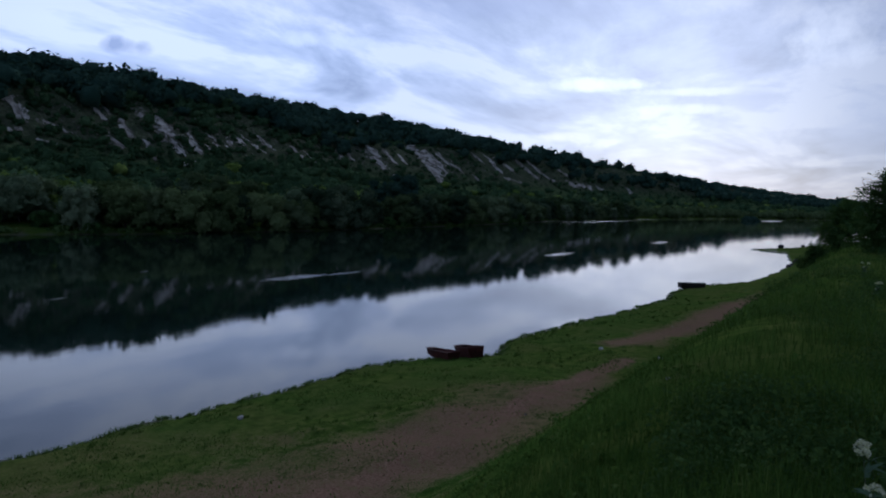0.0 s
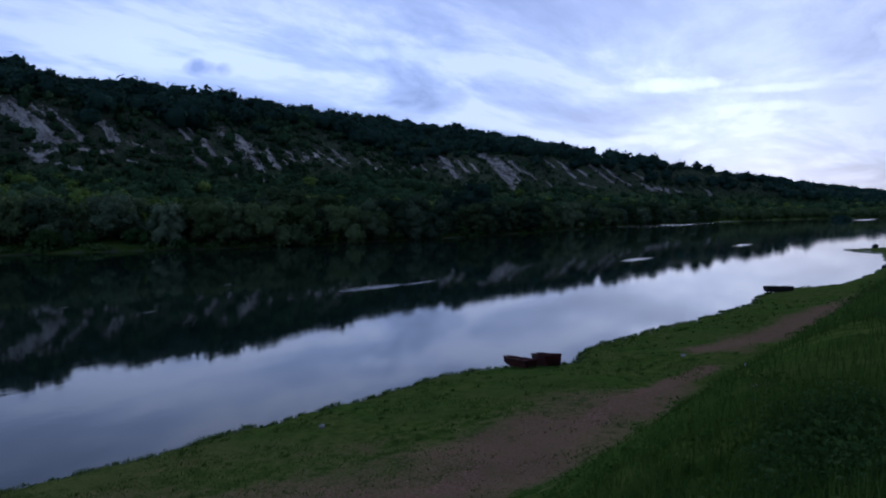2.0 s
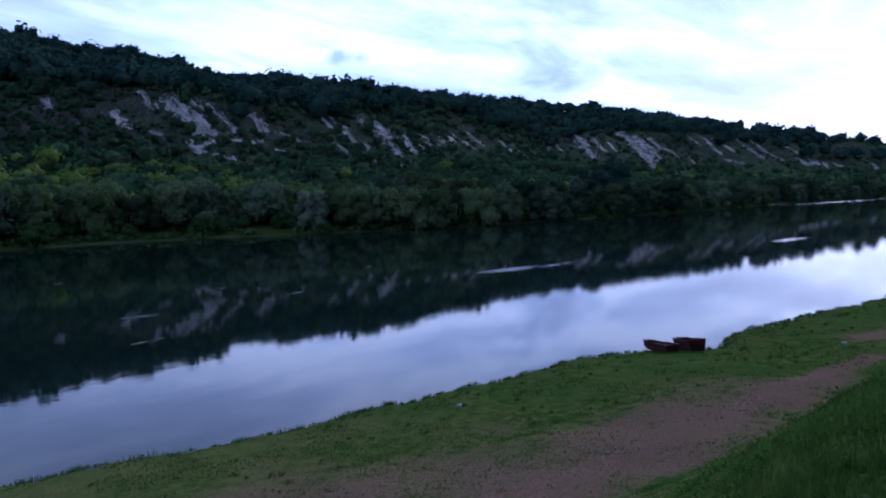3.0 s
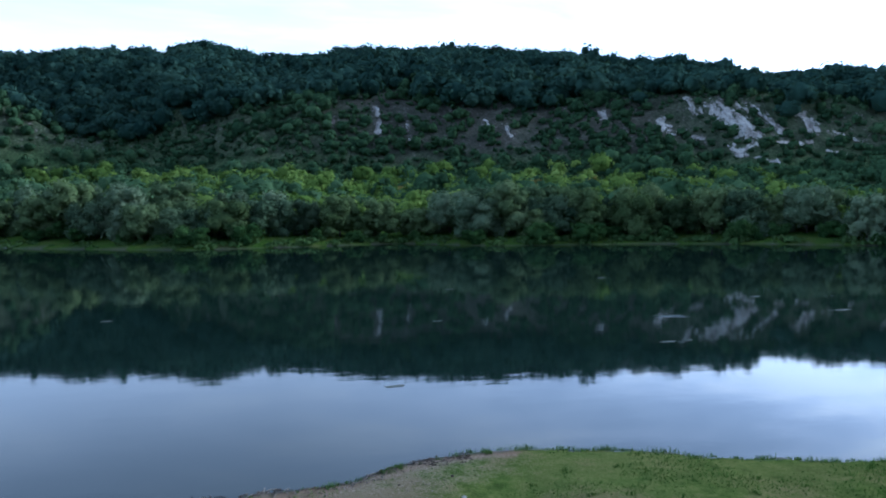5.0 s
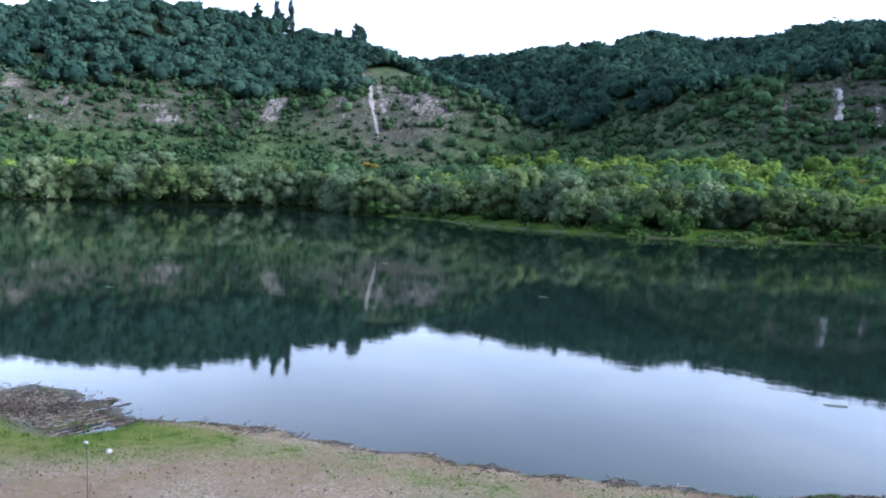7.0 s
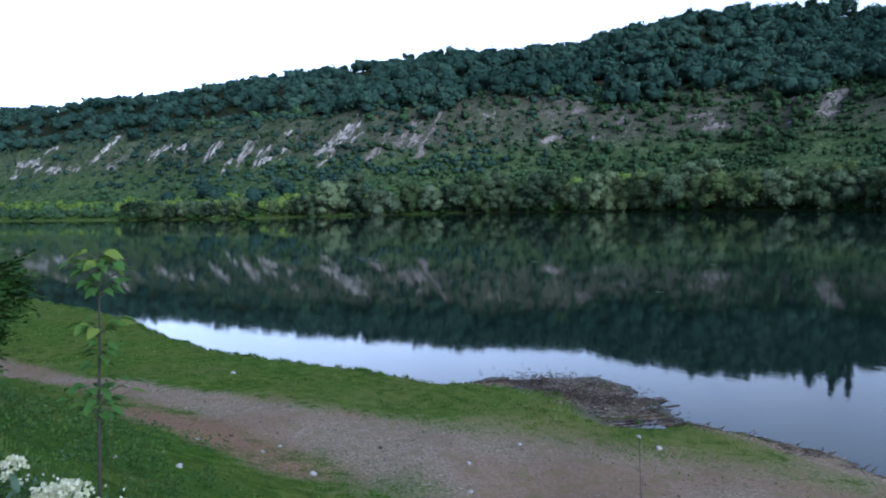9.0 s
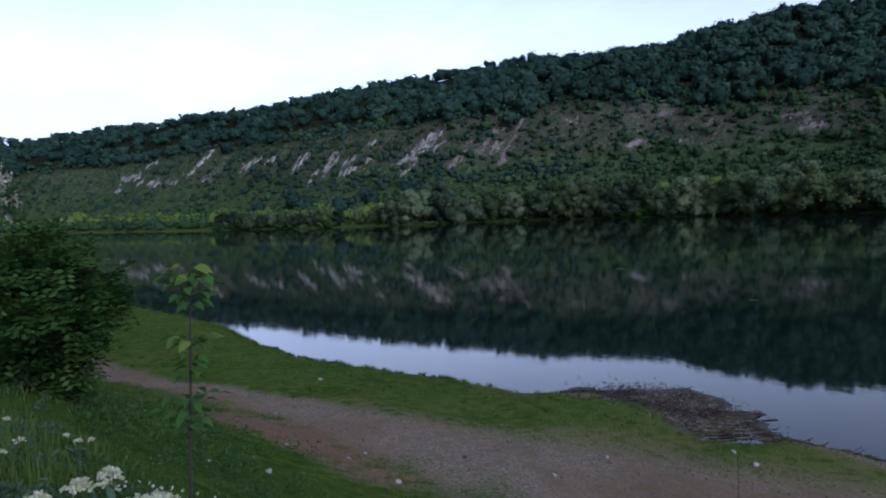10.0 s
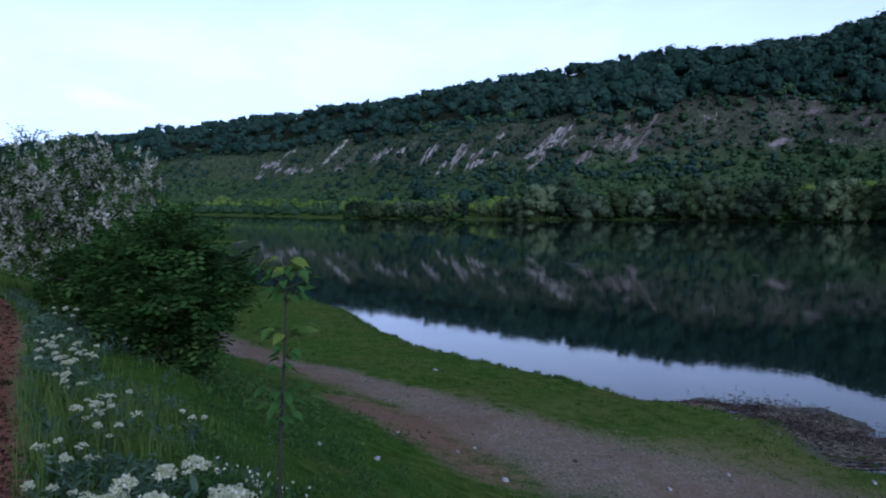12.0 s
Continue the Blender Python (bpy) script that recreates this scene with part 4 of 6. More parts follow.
def ravine_density(x, y, z, d):
    gap, run = reach(RAVINE, x, y)
    east = x - np.interp(y, [205, 318, 402, 622], [-26, -92, -178, -305])
    return np.where(east > -12, 1 - smoothstep(gap, 42 + 0.14 * run, 66 + 0.16 * run), gap < 20) * (run > 45)


def ravine_foot(x):
    """The height at which the ravine's wood gives way to scrub."""
    return np.interp(x, [-180, -110, -92, -62, -52, -33, -14, 20], [44, 40, 36, 27, 33, 38, 44, 50])


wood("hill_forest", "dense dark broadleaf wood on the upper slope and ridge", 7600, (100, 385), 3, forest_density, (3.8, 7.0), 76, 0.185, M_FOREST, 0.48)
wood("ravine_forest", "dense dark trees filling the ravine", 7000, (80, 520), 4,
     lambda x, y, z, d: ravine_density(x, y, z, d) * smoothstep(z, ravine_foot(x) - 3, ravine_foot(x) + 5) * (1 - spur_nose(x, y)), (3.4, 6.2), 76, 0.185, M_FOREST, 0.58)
wood("ravine_scrub", "green scrub and small trees at the ravine's mouth", 2600, (60, 300), 69,
     lambda x, y, z, d: (x > -125) * (x < 30) * smoothstep(z, 15, 20) * (1 - smoothstep(z, ravine_foot(x) + 4, ravine_foot(x) + 9)) * (1 - scar_at(x, y)) * (0.35 + 0.65 * smoothstep(fractal(x * 0.04, y * 0.04, 3, 70), -0.3, 0.3)), (1.0, 2.9), 26, 0.28, M_MIXED, 0.34, 0.9)
wood("light_wood", "lighter green young trees along the lower edge of the wood", 1500, (95, 300), 63,
     lambda x, y, z, d: np.exp(-((z - wood_line(x, y) - 2) / 8.0) ** 2) * smoothstep(fractal(x * 0.02, y * 0.02, 2, 64), -0.25, 0.35) * (np.abs(x) < 480) * (1 - scar_at(x, y)), (1.6, 3.6), 56, 0.22, M_MIXED, 0.55, 1.0)
wood("young_trees", "yellow-green young trees below the dark wood on the spur", 170, (95, 300), 73,
     lambda x, y, z, d: smoothstep(x, -262, -235) * (1 - smoothstep(x, -195, -180)) * np.exp(-((z - 47) / 6.0) ** 2) * smoothstep(fractal(x * 0.05, y * 0.05, 2, 74), -0.3, 0.2), (1.5, 3.2), 60, 0.2, M_SHRUB, 0.12, 1.0)
bare_spur = lambda x, y: 1 - smoothstep(np.hypot(x + 138, (y - 285) * 0.9), 20, 50)
wood("slope_shrubs", "scattered low green shrubs on the dry slope", 24000, (50, 330), 5,
     lambda x, y, z, d: (z < 62) * (1 - scar_at(x, y) * 0.98) * (1 - 0.45 * bare_spur(x, y)) * (0.30 + 0.70 * smoothstep(fractal(x * 0.03, y * 0.03, 3, 77), -0.5, 0.3)), (0.35, 1.6), 8, 0.46, M_MIXED, 0.26, 0.8, (LUMP_V, LUMP_F))
wood("upstream_scrub", "dark scrub crowding the slope round the white cliff", 7000, (55, 280), 71,
     lambda x, y, z, d: smoothstep(x, 15, 60) * (x < 520) * smoothstep(z, 14, 20) * (z < 58) * (1 - scar_at(x, y)) * (0.30 + 0.70 * smoothstep(fractal(x * 0.03, y * 0.03, 3, 72), -0.35, 0.25)), (0.8, 2.4), 14, 0.36, M_MIXED, 0.26, 0.85, (LUMP_V, LUMP_F))
wood("spur_scrub", "low grey-green scrub between the ledges of the spur", 6000, (60, 300), 75,
     lambda x, y, z, d: smoothstep(-x, 150, 185) * (x > -320) * smoothstep(z, 20, 27) * (z < 58) * (1 - scar_at(x, y)) * (0.25 + 0.75 * smoothstep(fractal(x * 0.03, y * 0.03, 3, 68), -0.35, 0.25)), (0.6, 1.9), 11, 0.40, M_MIXED, 0.30, 0.85, (LUMP_V, LUMP_F))
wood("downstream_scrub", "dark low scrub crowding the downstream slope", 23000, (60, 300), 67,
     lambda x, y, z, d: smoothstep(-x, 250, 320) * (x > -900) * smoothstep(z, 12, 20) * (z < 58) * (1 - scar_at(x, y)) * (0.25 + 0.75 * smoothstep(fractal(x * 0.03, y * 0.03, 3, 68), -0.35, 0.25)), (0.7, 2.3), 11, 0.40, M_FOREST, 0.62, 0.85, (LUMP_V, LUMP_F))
wood("slope_trees", "single dark small trees standing on the dry slope", 1900, (60, 300), 65,
     lambda x, y, z, d: smoothstep(z, 14, 22) * (z < 58) * (1 - scar_at(x, y)) * (1 - 0.8 * bare_spur(x, y)) * smoothstep(fractal(x * 0.035, y * 0.03, 3, 66), -0.3, 0.5), (1.5, 3.2), 40, 0.26, M_MIXED, 0.24, 1.0)
hx, hy = np.random.default_rng(15).uniform(1480, 2500, 700), np.random.default_rng(16).uniform(-420, 420, 700)
hz, hr = land(hx, hy), np.random.default_rng(17).uniform(8, 15, 700)
ok = hz > 5
v, f, tn = tufts(np.stack([hx, hy, hz + hr * 0.3], -1)[ok], np.stack([hr, hr, hr * 0.6], -1)[ok], np.full(700, 0.4)[ok], 30, 0.3, seed=14, core=0.8)
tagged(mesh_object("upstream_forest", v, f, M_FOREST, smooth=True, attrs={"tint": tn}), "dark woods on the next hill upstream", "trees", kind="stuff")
wood("dark_grove", "grove of dark trees at the foot of the downstream slope", 110, (20, 60), 28,
     lambda x, y, z, d: (np.abs(np.degrees(np.arctan2(-x, y)) - 76.5) < 7.5) * 1.0, (3.6, 5.6), 70, 0.16, M_FOREST, 0.2, 1.15)
middle = lambda x: 1 - smoothstep(np.abs(x + 5), 70, 150)
wood("valley_shrubs", "bright green thicket between the bank and the slope", 3400, (12, 105), 6,
     lambda x, y, z, d: (1 - np.where(x < -90, smoothstep(d, 34, 58), 0.75 * smoothstep(d, 60, 105))) * np.where(x < 0, 0.55 + 0.45 * middle(x), 0.10 + 0.9 * middle(x)), (1.4, 4.0), 60, 0.17, M_SHRUB, 0.45)
wood("mixed_scrub", "green scrub and small trees at the foot of the slope", 2500, (10, 120), 26,
     lambda x, y, z, d: (1 - np.where(x < -90, 0.85 * smoothstep(d, 34, 58), 0.6 * smoothstep(d, 70, 120))) * (1 - 0.75 * middle(x)) * np.where(x < 0, 0.6, 1.0), (1.4, 4.0), 44, 0.19, M_MIXED, 0.5)
wood("yellowing_shrubs", "a few yellowing shrubs among the green thicket", 150, (14, 80), 8, lambda x, y, z, d: (np.abs(x) < 130) * 1.0, (1.4, 3.0), 44, 0.20, M_AUTUMN, 0.5)
wood("thicket_trees", "rounded light green trees rising from the thicket", 200, (26, 70), 9, lambda x, y, z, d: (np.abs(x + 10) < 120) * 1.0, (3.2, 5.0), 130, 0.115, M_MIXED, 0.75, 1.0)


# ---------------------------------------------------------------- trees of the far bank
def tube(points, radii, sides=7):
    """A tapered limb along a line of points, as vertices and quads."""
    pts = np.asarray(points, float)
    v, f = [], []
    for k, p in enumerate(pts):
        d = pts[min(k + 1, len(pts) - 1)] - pts[max(k - 1, 0)]
        d /= np.linalg.norm(d) + 1e-9
        u = np.cross(d, (0.3, 0.9, 0.2))
        u /= np.linalg.norm(u) + 1e-9
        w = np.cross(d, u)
        for s in range(sides):
            a = 2 * math.pi * s / sides
            v.append(p + radii[k] * (math.cos(a) * u + math.sin(a) * w))
        if k:
            b = (k - 1) * sides
            f += [(b + s, b + (s + 1) % sides, b + sides + (s + 1) % sides, b + sides + s) for s in range(sides)]
    return np.array(v), np.array(f)


def limbs(height, spread, count, girth, seed, low=0.2):
    """A trunk that leans a little and limbs that fork off it."""
    r = np.random.default_rng(seed)
    lean = r.normal(size=2) * 0.06 * height
    axis = [np.array((lean[0] * s * s, lean[1] * s * s, height * s)) for s in (-0.03, 0.2, 0.45, 0.7, 0.9)]
    out = [tube(axis, [girth, girth * 0.8, girth * 0.6, girth * 0.38, girth * 0.15])]
    for k in range(count):
        s = low + (0.8 - low) * k / max(count - 1, 1)
        start = np.array((lean[0] * s * s, lean[1] * s * s, height * s))
        a = k * 2.4 + r.uniform(-0.4, 0.4)
        reach_ = spread * r.uniform(0.6, 0.95) * (1 - 0.4 * s)
        mid = start + np.array((math.cos(a) * reach_ * 0.5, math.sin(a) * reach_ * 0.5, height * 0.12))
        end = start + np.array((math.cos(a) * reach_, math.sin(a) * reach_, height * r.uniform(0.14, 0.26)))
        out.append(tube([start, mid, end], [girth * 0.4, girth * 0.26, girth * 0.08], 5))
    return out


def add_limbs(ob, pieces):
    for k, (v, f) in enumerate(pieces):
        mesh_object("limb" if k else "trunk", v, f, M_BARK, ob, smooth=True)


def mound(name, label, category, place, height, spread, mat, seed, lobes, per, leaf, tint, group="", girth=0.2, low=0.1, airy=False):
    """A broad tree or shrub, leafy from low down: lobes crowd over a dome and run into one another."""
    r = np.random.default_rng(seed)
    ob = thing(name, label, category, place, group)
    add_limbs(ob, limbs(height * 0.75, spread * 0.7, 4, girth, seed, 0.15))
    centres, radii, tints = [], [], []
    for k in range(lobes):
        s = (k + 0.5) / lobes
        a = k * 2.4 + r.uniform(-0.7, 0.7)
        zc = height * (low + (0.84 - low) * s ** 0.9)
        wide = spread * math.sqrt(max(0.05, 1 - ((zc / height - 0.32) / 0.62) ** 2))
        off = wide * r.uniform(0.45, 0.80)
        rad = spread * r.uniform(0.24, 0.42)
        centres.append((math.cos(a) * off, math.sin(a) * off, min(zc, height - rad * 0.8)))
        radii.append((rad * r.uniform(0.9, 1.3), rad * r.uniform(0.9, 1.3), rad * r.uniform(0.7, 1.15)))
        tints.append(np.clip(tint + 0.13 * r.normal(), 0, 1))
    if not airy:
        centres.append((0, 0, height * 0.42))
        radii.append((spread * 0.72, spread * 0.72, height * 0.40))
        tints.append(tint)
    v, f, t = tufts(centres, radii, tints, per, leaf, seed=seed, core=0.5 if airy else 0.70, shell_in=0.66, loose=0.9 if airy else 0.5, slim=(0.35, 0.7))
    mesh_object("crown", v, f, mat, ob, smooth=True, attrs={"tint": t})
    return ob


WILLOW_LABEL = "grey-green bushy willow leafed down to the river bank"
willows = [mound("willow", WILLOW_LABEL, "tree", (0, 0, 0), (8.6, 9.4, 8.0, 10.0, 7.4, 9.0)[k], (5.2, 4.6, 5.6, 5.0, 5.4, 4.4)[k], M_WILLOW if k < 3 else M_WILLOW_SHADED, 100 + k, 19 + k % 3, 135, 0.16, (0.35, 0.62, 0.5, 0.25, 0.7, 0.45)[k],
                 group="willows along the far bank", low=0.06) for k in range(6)]
low_bushes = [mound("bank_bush", "low rounded green bush at the far waterline", "bush", (0, 0, 0), (2.6, 3.4, 3.0)[k], (2.4, 2.2, 2.9)[k], M_BUSH, 140 + k, 9, 80, 0.21, (0.25, 0.4, 0.1)[k],
                    "low bushes along the far bank", 0.06, 0.08) for k in range(3)]
r = np.random.default_rng(21)
spots = []
x = -330.0
while x < 470:
    centre = -75 < x < 90
    d_here = (5 + 6 * r.uniform()) if centre else (2.0 + 2.2 * r.uniform())
    tall = (r.uniform(0.5, 1.1) if centre else r.uniform(0.72, 1.15)) if x > -100 else r.uniform(1.05, 1.35)
    if -262 > x:
        tall *= 0.6
    spots.append((x, d_here, tall, willows))
    if r.uniform() < 0.5:
        spots.append((x + r.uniform(1, 4), d_here + r.uniform(5, 9), tall * r.uniform(0.9, 1.15), willows))
    if r.uniform() < (0.7 if centre else 0.55):
        spots.append((x + r.uniform(-3, 3), max(0.9, d_here - r.uniform(2.5, 6)), r.uniform(0.5, 1.25), low_bushes))
    x += r.uniform(4.2, 7.2) * (0.9 if x < -100 else 1.0 if x < 200 else 1.3)
used = dict.fromkeys((src.name for src in willows + low_bushes), 0)
for x, off, tall, kinds in spots:
    # the bank's inward normal at this stretch
    y = float(along(FAR_BANK, x))
    dy = (float(along(FAR_BANK, x + 12)) - float(along(FAR_BANK, x - 12))) / 24
    n = np.array((-dy, 1.0)) / math.hypot(dy, 1)
    px, py = x + n[0] * off, y + n[1] * off
    m = pose(px, py, float(land(px, py)) - 0.1, 0, 0, r.uniform(0, 360)) @ Matrix.Diagonal((tall * r.uniform(0.9, 1.25), tall * r.uniform(0.9, 1.25), tall, 1))
    k = int(r.integers(0, 3))
    # towards both ends of the bank most willows take the darkened copy
    if kinds is willows and r.uniform() < (0.2 if -190 < x < 130 else 0.75 if x < 0 else 0.85):
        k += 3
    src = kinds[k]
    used[src.name] += 1
    if used[src.name] == 1:
        src.matrix_world = m
    else:
        copy_thing(src, Matrix.Identity(4)).matrix_basis = m
for src in willows + low_bushes:
    if not used[src.name]:
        for ob in (*src.children, src):
            bpy.data.objects.remove(ob)

# farther upstream the willows run together
x = r.uniform(470, 1250, 170)
y = along(FAR_BANK, x) + r.uniform(2, 10, 170)
rad = r.uniform(3.0, 5.5, 170)
v, f, t = tufts(np.stack([x, y, land(x, y) + rad * 0.8], -1), np.stack([rad * 1.3, rad, rad], -1), r.uniform(0.2, 0.6, 170), 60, 0.2, seed=19, core=0.7)
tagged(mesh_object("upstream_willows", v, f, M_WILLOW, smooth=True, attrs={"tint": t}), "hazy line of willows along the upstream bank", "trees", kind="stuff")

# and downstream, past the bend
x = -np.exp(r.uniform(math.log(318), math.log(1500), 260))
y = along(FAR_BANK, x) + r.uniform(3, 16, 260)
rad = r.uniform(1.8, 4.2, 260) * np.interp(-x, [318, 600, 1500], [0.7, 1.0, 1.5])
v, f, t = tufts(np.stack([x, y, land(x, y) + rad * 0.6], -1), np.stack([rad * 1.3, rad * 1.2, rad * 0.9], -1), r.uniform(0.1, 0.6, 260), 70, 0.18, seed=20, core=0.72, shell_in=0.66, loose=0.8)
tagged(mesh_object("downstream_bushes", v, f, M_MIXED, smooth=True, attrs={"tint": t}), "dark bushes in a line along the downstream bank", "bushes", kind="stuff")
mound("island_bush", "low dark bush standing in the river shallows", "bush", (577, 2, float(land(577, 2))), 6.0, 6.5, M_FOREST, 171, 12, 80, 0.2, 0.3, "", 0.2, 0.25)

# low growth that hangs over the waterline
x = r.uniform(-330, 460, 1500)
d = r.uniform(0.3, 4.5, 1500)
y = along(FAR_BANK, x) + d
rad = r.uniform(0.35, 1.0, 1500)
keep = (value_noise(x * 0.06, x * 0, 93) > np.where(np.abs(x) < 75, -0.25, 0.2)) | (r.uniform(0, 1, 1500) < 0.25)
x, y, rad = x[keep], y[keep], rad[keep]
v, f, t = tufts(np.stack([x, y, land(x, y) + rad * 0.3], -1), np.stack([rad * 1.5, rad * 1.2, rad * 0.6], -1), r.uniform(0.45, 1.0, len(x)), 26, 0.34, seed=9)
tagged(mesh_object("bank_grass", v, f, M_BUSH, attrs={"tint": t}), "bright green tall grass and reeds along the far bank", "grass", kind="stuff")

# a dark round tree among the willows, and the tall trees on the spur
for x, y, h, w in ((214, 104, 15, 6.5), (206, 109, 12, 5.0)):
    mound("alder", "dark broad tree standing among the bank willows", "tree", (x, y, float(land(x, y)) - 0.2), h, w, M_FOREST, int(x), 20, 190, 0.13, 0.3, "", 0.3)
def poplar(place, height, spread, seed):
    """A slim column: lobes stacked up the trunk, narrowing to a ragged point."""
    r = np.random.default_rng(seed)
    ob = thing("poplar", "tall slim dark poplar on the hill's brow", "tree", place, "poplars on the brow")
    add_limbs(ob, limbs(height * 0.85, spread * 0.6, 5, 0.3, seed, 0.12))
    n = 22
    s = (np.arange(n) + 0.5) / n
    wide = spread * np.sin(np.pi * np.clip(0.14 + 0.80 * s, 0, 1)) ** 0.55 * (1.1 - 0.35 * s)
    a = r.uniform(0, 6.28, n)
    c = np.stack([np.cos(a) * wide * 0.45, np.sin(a) * wide * 0.45, height * (0.06 + 0.90 * s)], -1)
    q = np.stack([wide * 0.6, wide * 0.6, np.full(n, height * 0.085)], -1) * r.uniform(0.75, 1.2, (n, 1))
    v, f, t = tufts(c, q, np.clip(0.28 + 0.12 * r.normal(size=n), 0, 1), 60, 0.30, seed=seed, core=0.5, shell_in=0.55, loose=0.9, slim=(0.35, 0.7))
    mesh_object("crown", v, f, M_FOREST, ob, smooth=True, attrs={"tint": t})


for az, dist, h, w in ((33.9, 529, 25, 4.0), (35.0, 530, 24, 4.4), (36.3, 524, 18, 5.2), (34.5, 526, 14, 5.6)):
    x, y = -math.sin(radians(az)) * dist, math.cos(radians(az)) * dist
    poplar((x, y, float(land(x, y))), h, w, int(az * 10))
for az, dist, h, w in ((28.9, 528, 21, 6.6), (30.4, 536, 16, 4.6)):
    x, y = -math.sin(radians(az)) * dist, math.cos(radians(az)) * dist
    mound("brow_tree", "lone open-crowned tree on the hill's brow", "tree", (x, y, float(land(x, y))), h, w, M_FOREST, int(az * 10), 34, 46, 0.30, 0.42, "", 0.35, 0.12, airy=True)

# ---------------------------------------------------------------- the near bank
def blades(x, y, z, height, width, tint, seed):
    """Blades of grass: one tapering, leaning leaf each."""
    r = np.random.default_rng(seed)
    n = len(x)
    a = r.uniform(0, 2 * math.pi, n)
    lean = r.uniform(0.1, 0.7, n) * height
    side = np.stack([np.cos(a), np.sin(a), np.zeros(n)], -1) * width[:, None]
    bend = np.stack([-np.sin(a), np.cos(a), np.zeros(n)], -1) * lean[:, None]
    base = np.stack([x, y, z - 0.01], -1)
    mid = base + bend * 0.35 + np.stack([0 * a, 0 * a, height * 0.6], -1)
    top = base + bend + np.stack([0 * a, 0 * a, height], -1)
    v = np.stack([base - side, base + side, mid + side * 0.7, mid - side * 0.7, top + side * 0.08, top - side * 0.08], 1).reshape(-1, 3)
    k = np.arange(n)[:, None] * 6
    f = np.concatenate([k + [0, 1, 2, 3], k + [3, 2, 4, 5]], 0)
    return v, f, np.repeat(np.clip(tint, 0, 1), 6)


def soil_at(x, y):
    gap, run = reach(TRACK, x, y)
    s = 1 - smoothstep(gap, np.interp(run, lengths, TRACK_WIDTH) * 0.35, np.interp(run, lengths, TRACK_WIDTH) * 1.6)
    s = np.where(x > 5, 0.7, 1.0) * s
    s = np.maximum(s, mud_at(x, y))
    s = np.maximum(s, 1 - smoothstep(reach(TRACK_FAR, x, y)[0], 0.9, 2.4))
    s = np.maximum(s, 1 - smoothstep(reach(FOOTPATH, x, y)[0], 0.08, 0.20))
    return np.maximum(s, 0.7 * (1 - smoothstep(reach([(-23.2, 1.4), (-19.5, 3.0), (-15.8, 4.2)], x, y)[0], 0.5, 1.3)))


def turf(name, label, count, spread_lo, spread_hi, seed, rule, tall, wide, tint):
    r = np.random.default_rng(seed)
    dist = np.exp(r.uniform(math.log(spread_lo), math.log(spread_hi), count))
    a = r.uniform(radians(-112), radians(128), count)
    x, y = -np.sin(a) * dist, np.cos(a) * dist
    patch = fractal(x * 0.7, y * 0.7, 3, seed)
    keep = (y < along(NEAR_BANK, x) - 0.15) & (r.uniform(0, 1, count) < rule(x, y, patch))
    x, y, dist, patch = x[keep], y[keep], dist[keep], patch[keep]
    h = tall(x, y, dist) * r.uniform(0.5, 1.25, len(x)) * (1 + 0.6 * patch)
    w = wide * (0.6 + dist * 0.16) * r.uniform(0.6, 1.3, len(x))
    # upstream slope blades get a lower tint, painting in their backlit look
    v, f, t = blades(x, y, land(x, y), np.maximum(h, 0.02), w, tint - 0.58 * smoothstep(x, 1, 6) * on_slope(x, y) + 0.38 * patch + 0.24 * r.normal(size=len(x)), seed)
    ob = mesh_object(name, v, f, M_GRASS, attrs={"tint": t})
    return tagged(ob, label, "grass", kind="stuff")


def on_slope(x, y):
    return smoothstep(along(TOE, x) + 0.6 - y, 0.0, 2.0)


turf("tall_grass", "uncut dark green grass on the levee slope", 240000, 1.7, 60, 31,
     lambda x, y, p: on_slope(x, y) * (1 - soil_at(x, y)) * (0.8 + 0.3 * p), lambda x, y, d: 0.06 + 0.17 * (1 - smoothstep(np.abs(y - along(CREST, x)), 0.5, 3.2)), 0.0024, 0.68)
turf("short_turf", "grazed short green turf on the river flat", 520000, 7, 60, 32,
     lambda x, y, p: (1 - on_slope(x, y)) * (1 - soil_at(x, y)) * np.clip(0.45 + 0.9 * p, 0, 1), lambda x, y, d: 0.045 + 0.02 * smoothstep(d, 20, 60), 0.0045, 0.50)

# the same grass round the eye and over the crest behind it
n = 28000
dist = 9.0 * np.sqrt(rng.uniform(0.0005, 1, n))
a = rng.uniform(0, 2 * math.pi, n)
x, y = -np.sin(a) * dist, np.cos(a) * dist
keep = (soil_at(x, y) < 0.3) & ((dist < 2.2) | (y < along(CREST, x) - 0.2))
x, y = x[keep], y[keep]
v, f, t = blades(x, y, land(x, y), rng.uniform(0.05, 0.22, len(x)), rng.uniform(0.002, 0.005, len(x)), 0.62 + 0.25 * rng.normal(size=len(x)), 33)
tagged(mesh_object("crest_grass", v, f, M_GRASS, attrs={"tint": t}), "uncut green grass on the levee crest", "grass", kind="stuff")

# broad-leaved weeds among the grass of the slope
r = np.random.default_rng(43)
n = 9000
dist = np.exp(r.uniform(math.log(2.2), math.log(45), n))
a = r.uniform(radians(-110), radians(124), n)
x, y = -np.sin(a) * dist, np.cos(a) * dist
keep = (on_slope(x, y) > 0.5) & (soil_at(x, y) < 0.2) & (fractal(x * 0.5, y * 0.5, 3, 44) > -0.15)
x, y, dist = x[keep], y[keep], dist[keep]
rad = r.uniform(0.03, 0.09, len(x)) * (1 + dist * 0.03)
v, f, t = tufts(np.stack([x, y, land(x, y) + rad * 0.6], -1), np.stack([rad * 1.2, rad * 1.2, rad], -1), np.clip(0.42 + 0.18 * r.normal(size=len(x)), 0, 1), 20, 0.22, seed=45)
